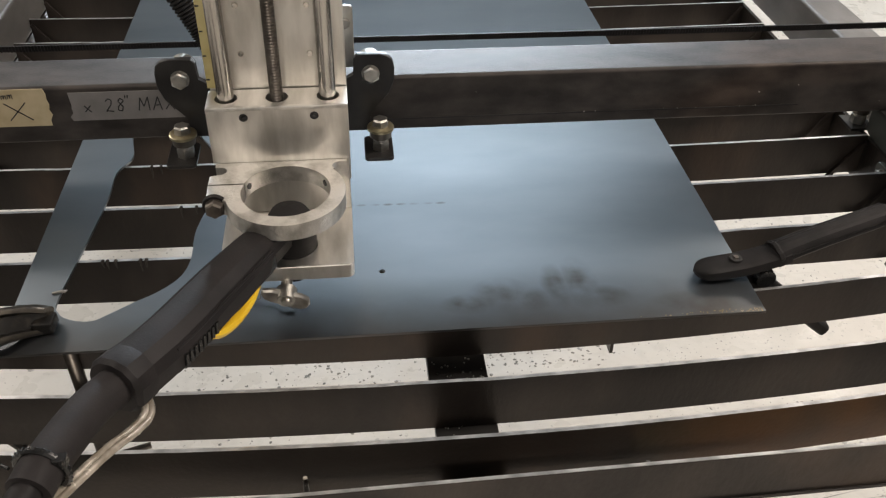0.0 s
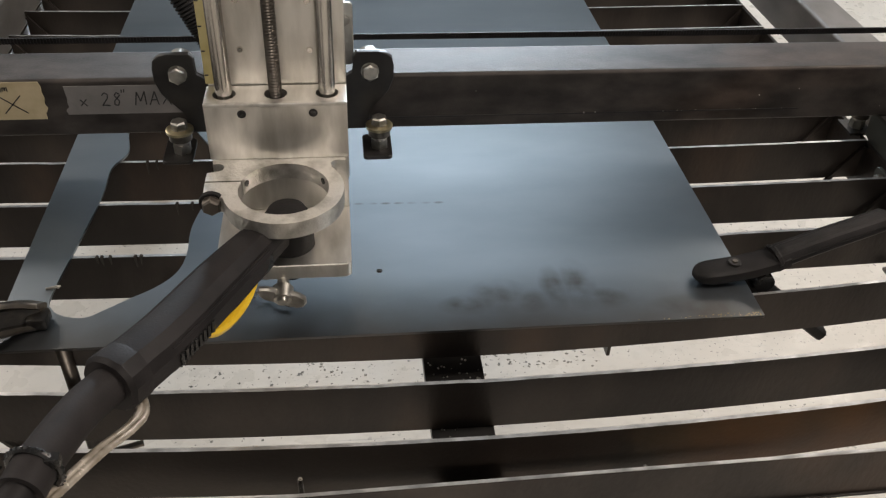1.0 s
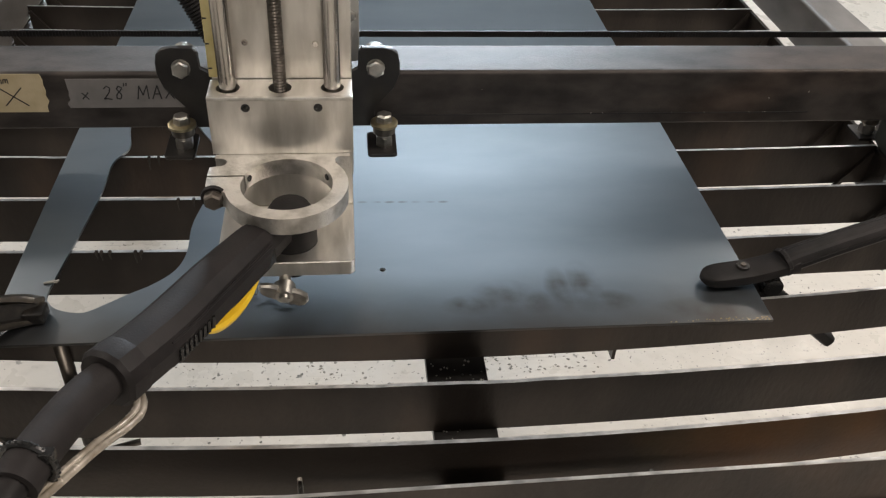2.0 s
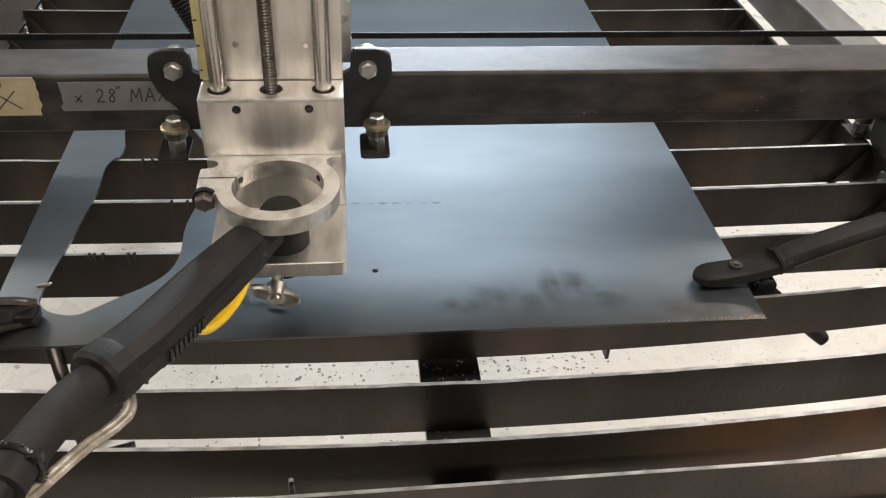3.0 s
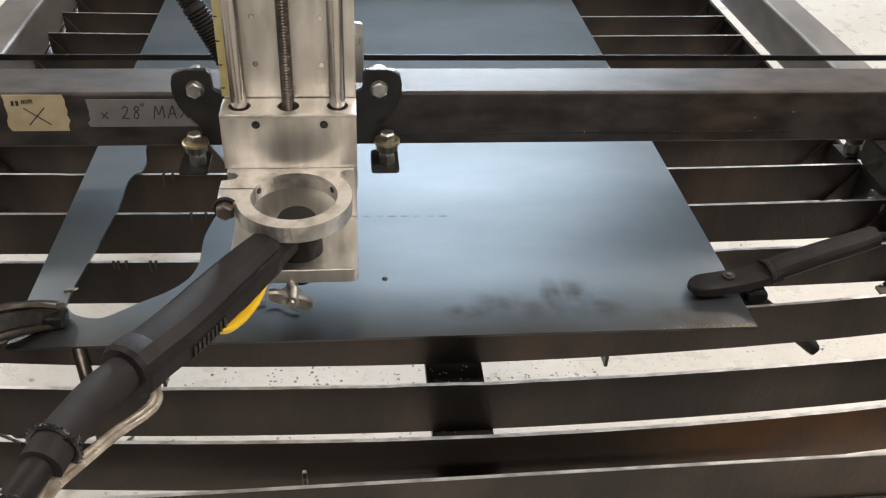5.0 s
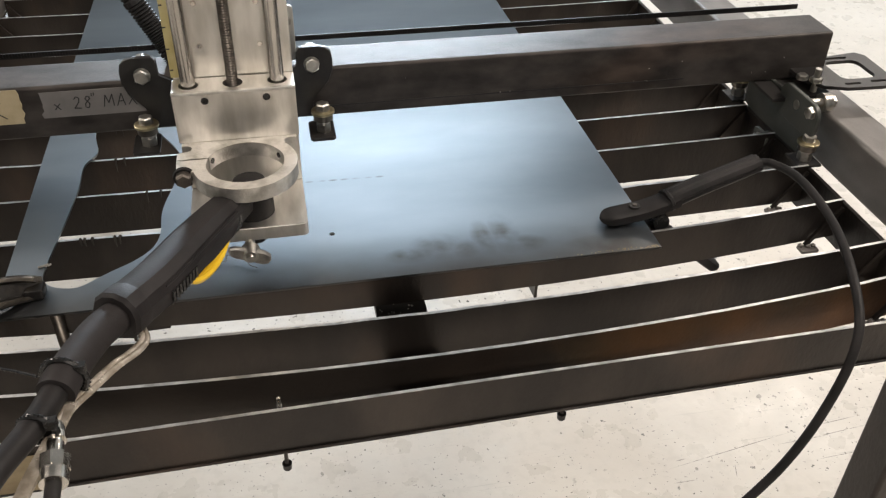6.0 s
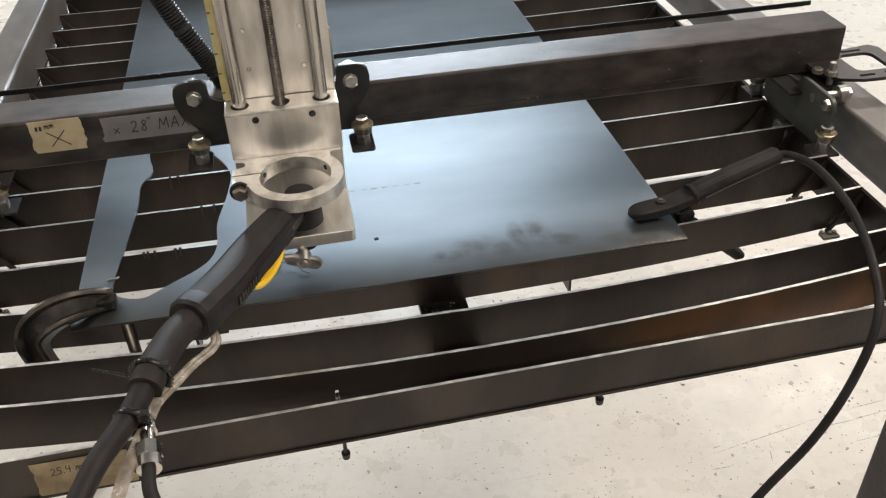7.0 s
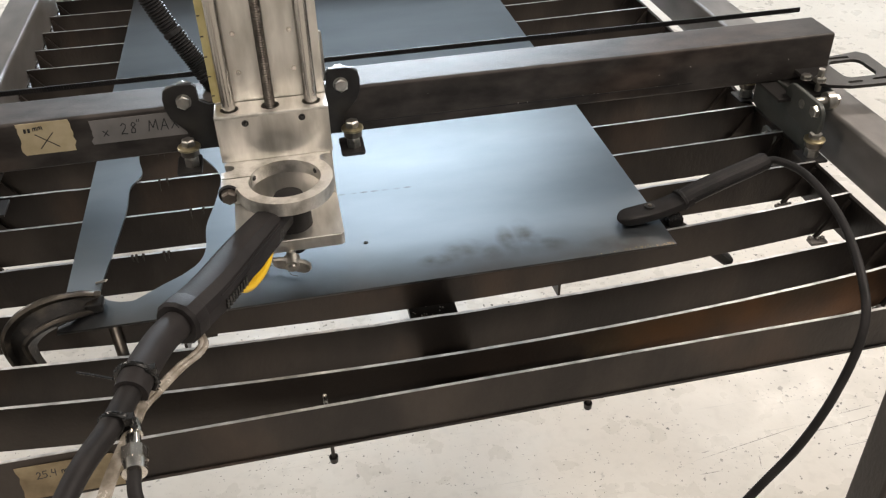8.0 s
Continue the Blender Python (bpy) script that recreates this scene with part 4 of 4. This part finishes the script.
part("label_plate", sweep(nbm(), [p - side * 0.0128 + Vector((-0.003, 0, 0.0045)) for p in gp[4:-5]], 0.0030, shape=[(0.25, 0.8), (-0.25, 0.8), (-0.25, -0.8), (0.25, -0.8)]), RAIL_STEEL, guard, "grey worn label")

hose_path = smooth_path([(-0.182, -0.080, 0.0885), (-0.195, -0.108, 0.0945), (-0.2065, -0.148, 0.100), (-0.2105, -0.165, 0.100)], 8)
part("hose_sleeve", sweep(nbm(), hose_path, 0.0120, 24), SLEEVE, torch, "matt grey rubber sleeve")
hose2 = smooth_path([(-0.2075, -0.152, 0.100), (-0.2195, -0.192, 0.101), (-0.238, -0.236, 0.101), (-0.255, -0.295, 0.088), (-0.268, -0.37, 0.047), (-0.272, -0.44, -0.05), (-0.266, -0.47, -0.25), (-0.26, -0.48, -0.5), (-0.24, -0.50, -0.70), (-0.1, -0.62, -0.722)], 8)
part("hose", sweep(nbm(), hose2, lambda u: 0.0086 - 0.0014 * min(1, u * 4), 20), BLACK_RUBBER, torch)


def cable_tie(p, d, r, tail=None):
    """A black tie round a hose: a toothed band with its lock."""
    p, d = Vector(p), Vector(d).normalized()
    q = d.to_track_quat("Z", "Y").to_matrix()
    pts = [p + q @ Vector((r * math.cos(a), r * math.sin(a), 0)) for a in [2 * math.pi * i / 28 for i in range(29)]]
    bm = sweep(nbm(), pts, 0.0021, 8)
    for i in range(0, 28, 1):
        cyl(bm, pts[i] * 1.0, pts[i] + (pts[i] - p).normalized() * 0.0026, 0.0007, 0.0006, 6)
    ob = part("cable_tie", bm, GLOSS_BLACK, torch)
    c = p + q @ Vector((r * math.cos(0.6), r * math.sin(0.6), 0))
    part("lock", box(nbm(), c.x - 0.0035, c.x + 0.0035, c.y - 0.003, c.y + 0.003, c.z - 0.003, c.z + 0.0035, 0.0006), GLOSS_BLACK, ob)
    if tail:
        part("tail", sweep(nbm(), smooth_path(tail, 5), 0.0010, 6), GLOSS_BLACK, ob)


cable_tie((-0.2075, -0.150, 0.0990), (-0.22, -0.95, 0.05), 0.0138, [(-0.222, -0.153, 0.105), (-0.236, -0.145, 0.104), (-0.247, -0.142, 0.106)])
cable_tie((-0.2165, -0.192, 0.0985), (-0.24, -0.95, 0.0), 0.0108)
# clear sheathed pilot wires and their connector
for dx, dz in ((0.0, 0.0), (0.0032, -0.0016)):
    pts = smooth_path([(-0.176 + dx, -0.072, 0.074 + dz), (-0.170 + dx, -0.090, 0.0725 + dz), (-0.174 + dx, -0.106, 0.076 + dz), (-0.184 + dx, -0.126, 0.083 + dz), (-0.197 + dx, -0.150, 0.087 + dz), (-0.2070 + dx, -0.171, 0.091 + dz), (-0.2100 + dx, -0.188, 0.093 + dz)], 8)
    part("pilot_wire", sweep(nbm(), pts, 0.0024, 10), CLEAR_CABLE, torch, "clear sheathed copper wire")
strip = smooth_path([(-0.2035, -0.166, 0.092), (-0.2105, -0.195, 0.092), (-0.2205, -0.238, 0.092), (-0.229, -0.280, 0.082)], 6)
part("shield_braid", sweep(nbm(), strip, 0.0042, shape=[(1, 0.3), (1, -0.3), (-1, -0.3), (-1, 0.3)]), CLEAR_CABLE, torch, "taped silvery wire tail")
p0, p1 = Vector((-0.2095, -0.184, 0.0925)), Vector((-0.2060, -0.222, 0.0885))
dv = (p1 - p0).normalized()
bm = cyl(nbm(), p0, p0 + dv * 0.008, 0.0050, 0.0062, 20)
cyl(bm, p0 + dv * 0.008, p0 + dv * 0.012, 0.0066, 0.0066, 20)
cyl(bm, p0 + dv * 0.012, p0 + dv * 0.024, 0.0052, 0.0052, 20)
conn = part("connector", bm, CHROME, torch, "chrome plated cable connector")
bm = cyl(nbm(), p0 + dv * 0.024, p0 + dv * 0.034, 0.0092, 0.0092, 8)
cyl(bm, p0 + dv * 0.034, p0 + dv * 0.042, 0.0086, 0.0080, 20)
part("coupling_nut", bm, CHROME, conn)
lead = smooth_path([p0 + dv * 0.038, p0 + dv * 0.060 + Vector((0, 0, -0.004)), Vector((-0.189, -0.268, 0.055)), Vector((-0.184, -0.290, 0.0)), Vector((-0.186, -0.30, -0.15)), Vector((-0.2, -0.32, -0.5)), Vector((-0.22, -0.4, -0.72))], 7)
part("control_lead", sweep(nbm(), lead, 0.0046, 14), BLACK_RUBBER, torch)

# ---- the ground clamp ----
clamp = thing("ground_clamp", 0.29, 0.05, 0.003, "black insulated welding ground clamp gripping the sheet's edge", "clamp", ride=(0.003, 0.003, 0.0))
FLAT = [(1, 0.0), (0.94, 0.34), (0.70, 0.52), (0, 0.58), (-0.70, 0.52), (-0.94, 0.34), (-1, 0), (-0.94, -0.34), (-0.70, -0.5), (0, -0.55), (0.70, -0.5), (0.94, -0.34)]
jp = smooth_path([(0.2550, 0.044, 0.0088), (0.2640, 0.0445, 0.0098), (0.280, 0.0460, 0.0105), (0.300, 0.0470, 0.0130), (0.322, 0.0475, 0.0190), (0.335, 0.0490, 0.0225)], 6)
jaw = part("upper_jaw", sweep(nbm(), jp, lambda u: 0.0122 * math.sqrt(max(0.04, 1 - max(0.0, 1 - u / 0.36) ** 2)), shape=FLAT), BLACK_RUBBER, clamp)
bm = cyl(nbm(), (0.2905, 0.0465, 0.0165), (0.2905, 0.0465, 0.0200), 0.0062, 0.0054, 24)
part("rivet", bm, BLACK_PLATE, jaw)
part("rivet_centre", cyl(nbm(), (0.2905, 0.0465, 0.0196), (0.2905, 0.0465, 0.0212), 0.0026, 0.0022, 12), SCREW, jaw)
RIB = [(math.cos(2 * math.pi * i / 24) * (1.0 if i % 4 else 0.9), math.sin(2 * math.pi * i / 24) * 0.86 * (1.0 if i % 4 else 0.9)) for i in range(24)]
hp = smooth_path([(0.324, 0.0475, 0.0205), (0.336, 0.0500, 0.0240), (0.372, 0.0590, 0.0300), (0.415, 0.0695, 0.0360), (0.432, 0.0740, 0.0385)], 6)
part("upper_handle", sweep(nbm(), hp, lambda u: 0.0132 if u < 0.1 else 0.0120 - 0.001 * u, shape=RIB), BLACK_RUBBER, clamp, "ribbed black rubber grip", smooth=25)
lp = smooth_path([(0.270, 0.050, -0.0075), (0.300, 0.053, -0.0095), (0.330, 0.056, -0.020), (0.362, 0.057, -0.046), (0.390, 0.058, -0.070), (0.400, 0.058, -0.078)], 6)
part("lower_jaw", sweep(nbm(), lp, 0.0115, shape=FLAT), BLACK_RUBBER, clamp)
part("pivot", cyl(nbm(), (0.318, 0.036, 0.002), (0.318, 0.066, 0.002), 0.0085, seg=20), GLOSS_BLACK, clamp)
cp = smooth_path([(0.430, 0.0735, 0.0385), (0.445, 0.0660, 0.0410), (0.4570, 0.030, 0.0420), (0.4520, -0.040, 0.0380), (0.4330, -0.112, 0.0260), (0.4150, -0.158, 0.0020), (0.3945, -0.175, -0.055), (0.3620, -0.186, -0.115), (0.3080, -0.193, -0.190), (0.235, -0.205, -0.32), (0.18, -0.22, -0.52), (0.14, -0.25, -0.68), (0.05, -0.30, -0.729), (-0.2, -0.40, -0.7300)], 9)
part("ground_cable", sweep(nbm(), cp, 0.0043, 16), BLACK_RUBBER, clamp, "black rubber welding cable")

# ---- the C clamp ----
cclamp = thing("c_clamp", -0.28, 0.02, 0.003, "black cast iron C clamp holding the sheet's corner", "clamp")
IBEAM = [(0.48, 1), (0.62, 0.86), (0.62, 0.62), (0.18, 0.46), (0.18, -0.46), (0.62, -0.62), (0.62, -0.86), (0.48, -1), (-0.48, -1), (-0.62, -0.86), (-0.62, -0.62), (-0.18, -0.46), (-0.18, 0.46), (-0.62, 0.62), (-0.62, 0.86), (-0.48, 1)]


def frame_sweep(bm, pts, radius, shape, side_dir):
    """A section carried along pts with its width kept along side_dir."""
    rings, s = [], Vector(side_dir).normalized()
    for i, p in enumerate(pts):
        d = (pts[min(i + 1, len(pts) - 1)] - pts[max(i - 1, 0)]).normalized()
        n = d.cross(s).normalized()
        r = radius(i / (len(pts) - 1)) if callable(radius) else radius
        rings.append([bm.verts.new(p + s * (a * r) + n * (b * r)) for a, b in shape])
    k = len(shape)
    for a, b in zip(rings, rings[1:]):
        for i in range(k):
            f = bm.faces.new((a[i], a[(i + 1) % k], b[(i + 1) % k], b[i]))
            f.material_index = 1 if k == 16 and i in (1, 5, 9, 13) else 0
    bm.faces.new(rings[0][::-1]), bm.faces.new(rings[-1])
    return bm


cpath = smooth_path([(-0.270, 0.030, 0.0095), (-0.284, 0.025, 0.0140), (-0.304, 0.014, 0.0185), (-0.324, 0.004, 0.0155), (-0.337, -0.004, 0.0040), (-0.337, -0.007, -0.0150), (-0.329, -0.007, -0.042), (-0.317, -0.002, -0.078), (-0.304, 0.006, -0.106), (-0.285, 0.018, -0.114), (-0.262, 0.030, -0.114)], 6)
sd = (-0.30, -0.78, 0.55)
part("frame", frame_sweep(nbm(), cpath, lambda u: 0.0104 + 0.0044 * math.sin(math.pi * min(1, u * 1.6)), IBEAM, sd), [CLAMP_IRON, WORN_IRON], cclamp)
part("anvil", box(nbm(), -0.281, -0.264, 0.0200, 0.0370, 0.0028, 0.0140, 0.003), CLAMP_IRON, cclamp)
bm = cyl(nbm(), (-0.262, 0.030, -0.165), (-0.262, 0.030, -0.010), 0.0046)
for i in range(58):
    z = -0.160 + i * 0.0025
    cyl(bm, (-0.262, 0.030, z), (-0.262, 0.030, z + 0.0016), 0.0060, 0.0047, 14)
part("screw", bm, SCREW, cclamp, "threaded steel spindle")
part("swivel_pad", cyl(nbm(), (-0.262, 0.030, -0.010), (-0.262, 0.030, -0.0004), 0.0075, 0.0095), SCREW, cclamp)
part("tommy_bar", cyl(nbm(), (-0.300, 0.018, -0.160), (-0.224, 0.042, -0.160), 0.0030), SCREW, cclamp)
for i in range(3):
    c = Vector((-0.3265 + i * 0.0028, -0.0110, -0.046 - i * 0.0085))
    part("raised_bar", box(nbm(), c.x - 0.0035, c.x + 0.0035, c.y - 0.0012, c.y + 0.0008, c.z - 0.0012, c.z + 0.0012, 0.0004), CLAMP_IRON, cclamp)

# ---- small things on the table ----
wire = thing("wire_scrap", -0.1, 0.045, 0.003, "thin curled wire scrap lying on the sheet", "wire")
part("strand", sweep(nbm(), smooth_path([(-0.120, 0.053, 0.0034), (-0.113, 0.0495, 0.0040), (-0.1085, 0.0490, 0.0034), (-0.1070, 0.0550, 0.0060), (-0.098, 0.0520, 0.0046), (-0.0905, 0.0470, 0.0050), (-0.0865, 0.0385, 0.0040), (-0.080, 0.0345, 0.0034)], 6), 0.0004, 6), SCREW, wire)
bm, rng = nbm(), random.Random(15)
for i in range(46):
    x = 0.3030 - abs(rng.gauss(0, 0.032))
    m = pose(x, rng.uniform(0.0008, 0.0045), 0.0027, 0, 0, rng.uniform(0, 90)) @ Matrix.Diagonal((1.0, 0.6, 0.3, 1))
    bmesh.ops.create_icosphere(bm, subdivisions=1, radius=rng.uniform(0.0004, 0.0011), matrix=m)
tagged(part("rust_crumbs", bm, OCHRE, sheet_thing, smooth=0), "ochre rust crumbs along the sheet's front edge", kind="stuff")
slag = thing("cutting_slag", -0.272, 0.0707, 0.0026, "small bright blob of slag at the cut's edge", "slag")
bm = cyl(nbm(), (-0.278, 0.0700, 0.0034), (-0.269, 0.0720, 0.0036), 0.0010, 0.0014, 8)
cyl(bm, (-0.2695, 0.0715, 0.0030), (-0.2665, 0.0725, 0.0042), 0.0013, 0.0008, 8)
part("bead", bm, ZINC, slag)
note = tape("masking_tape", -0.319, -0.242, -0.047, -0.008, front_y(-0.28) + 0.0014, OLD_TAPE, "torn stained masking tape with pen writing on the front beam", 11)
handwriting("25.4 m", -0.305, front_y(-0.28) + 0.0005, -0.0235, 0.0078, {"2": 0.62, "5": 0.6, ".": 0.3, " ": 0.3}, note, width=0.0008, rise=0.0005)
for x, y, up, top in ((-0.0695, -0.1285, 0.0, -0.0035), (0.1720, -0.1240, 0.0085, -0.020)):
    rod = thing("hanging_bolt", x, y, -0.09 + up, "steel bolt hanging through the front beam's ledge", "bolt", "bolts under the front beam")
    part("shank", cyl(nbm(), (x, y, -0.083 + up), (x, y, -0.040), 0.0017, seg=12), TUBE_STEEL, rod)
    bm = cyl(nbm(), (x, y, -0.040), (x, y, top), 0.0017, 0.0007, 10)
    for i in range(9):
        z = top - 0.0010 - i * 0.0019
        cyl(bm, (x, y, z - 0.0007), (x, y, z + 0.0005), 0.0026 - 0.0002 * max(0, 3 - i), 0.0017, 10)
    part("thread", bm, CHROME, rod, "bright threaded tip")
    part("head", cyl(nbm(), (x, y, -0.0880 + up), (x, y, -0.0815 + up), 0.0036, 0.0042, 14), BLACK_PLATE, rod)


# braces and weld tabs at the slats' ends, hanging tabs
for i, (y_edge, bow) in enumerate(SLATS):
    for s, xe in ((1, 0.5305), (-1, -0.4395)):
        y = y_edge - 0.0040 - bow * 0.12
        bm = frame_sweep(nbm(), [Vector((xe - s * 0.002, y, -0.006)), Vector((xe - s * 0.036, y - 0.002, -0.0490))], 0.0022, [(0.8, 1), (0.8, -1), (-0.8, -1), (-0.8, 1)], (0, 1, 0))
        part("brace", bm, DARK_STEEL, table)
        bm = box(nbm(), min(xe - s * 0.024, xe - s * 0.044), max(xe - s * 0.024, xe - s * 0.044), y - 0.012, y, -0.0535, -0.0495, 0.001)
        tab = part("weld_tab", bm, RAIL_STEEL, table)
        bm, rng = nbm(), random.Random(i * 2 + s)
        for k in range(4):
            x = xe - s * (0.027 + k * 0.0045 + rng.uniform(-0.002, 0.002))
            bmesh.ops.create_icosphere(bm, subdivisions=1, radius=rng.uniform(0.002, 0.0036), matrix=pose(x, y - 0.002 - rng.uniform(0, 0.003), -0.0490))
        part("weld_bead", bm, RAIL_STEEL, tab)
for x, low, way in ((0.2010, -0.0880, -1), (-0.2065, -0.0950, 1)):
    outline = [(x, 0.051), (x, 0.0815), (x + way * 0.031, 0.0815), (x + way * 0.031, 0.0785), (x + way * 0.003, 0.0785), (x + way * 0.003, 0.051)]
    part("angle_iron", prism(nbm(), outline, "z", low, -0.0500, 0.0005), DARK_STEEL, table, smooth=0)
# dross grains on the cross bar and spatter on the front beam
bm, rng = nbm(), random.Random(8)
for i in range(90):
    bmesh.ops.create_icosphere(bm, subdivisions=1, radius=rng.uniform(0.0005, 0.0013), matrix=pose(rng.uniform(0.029, 0.0735), rng.uniform(-0.12, 0.03), -0.0514))
tagged(part("dross_grains", bm, ZINC, table), kind="stuff")
bm = nbm()
for i in range(24):
    x = rng.uniform(0.30, 0.44)
    bmesh.ops.create_icosphere(bm, subdivisions=1, radius=rng.uniform(0.0005, 0.0014), matrix=pose(x, front_y(x) + 0.004, -0.001))
tagged(part("spatter", bm, EDGE_STEEL, table), kind="stuff")
bm, n = nbm(), 30
inner = [(0.18 + 0.0115 * i, front_y(0.18 + 0.0115 * i) + 0.0275 + rng.uniform(-0.0022, 0.0020)) for i in range(n + 1)]
outer = [(0.18 + 0.0115 * i, front_y(0.18 + 0.0115 * i) + 0.0062) for i in range(n, -1, -1)]
prism(bm, inner + outer, "z", -0.0433, -0.0420)
part("rust_crust", bm, OCHRE, table, "ochre rust crust on the beam's ledge", smooth=0)
# slag frozen on the slats under the cut
rng = random.Random(77)
for x, i in ((-0.228, 3), (-0.219, 3), (-0.176, 2), (-0.190, 2), (-0.235, 4), (-0.228, 4), (-0.247, 1), (-0.243, 1), (-0.215, 1), (-0.210, 1), (-0.236, 1)):
    y = SLATS[i + 2][0] - SLATS[i + 2][1] * (1 - ((x - 0.0458) / 0.4853) ** 2) - 0.0022
    drip = thing("slag_drip", x, y, -0.02, "thin drip of slag frozen on a slat", "slag", "slag drips")
    long = rng.uniform(0.006, 0.016)
    bm = cyl(nbm(), (x, y, 0.0010), (x + rng.uniform(-0.001, 0.001), y, -long), 0.0013, 0.0004, 7)
    bmesh.ops.create_icosphere(bm, subdivisions=1, radius=0.0017, matrix=pose(x + 0.0006, y + 0.001, 0.0008))
    part("drip", bm, TUBE_STEEL, drip)
# dross fallen to the floor under the table, and a rod lying there
bm, rng = nbm(), random.Random(31)
for i in range(250):
    if i < 190:
        x, y, r = rng.gauss(-0.14, 0.13), rng.gauss(0.66, 0.09), rng.uniform(0.0010, 0.0048)
    else:
        x, y, r = 0.215 + 0.027 * ((i - 190) % 9) + rng.uniform(-0.008, 0.008), 0.668 + rng.gauss(0, 0.007) + 0.028 * ((i - 190) % 2), rng.uniform(0.0014, 0.0046)
    m = pose(x, y, -T + 0.0003, 0, 0, rng.uniform(0, 180)) @ Matrix.Diagonal((1.0, rng.uniform(0.35, 0.9), 0.16, 1))
    bmesh.ops.create_icosphere(bm, subdivisions=1, radius=r, matrix=m)
tagged(part("dross_spatter", bm, SLAG_SPOTS, None, smooth=0), "dark crumbs of cutting dross scattered on the concrete", "dross", kind="stuff")
rod = thing("steel_rod", -0.47, 0.52, -T, "bright thin steel rod lying on the floor", "rod")
part("bar", cyl(nbm(), (-0.52, 0.470, 0.0042 - T), (-0.435, 0.575, 0.0042 - T), 0.0040, seg=14), CHROME, rod)
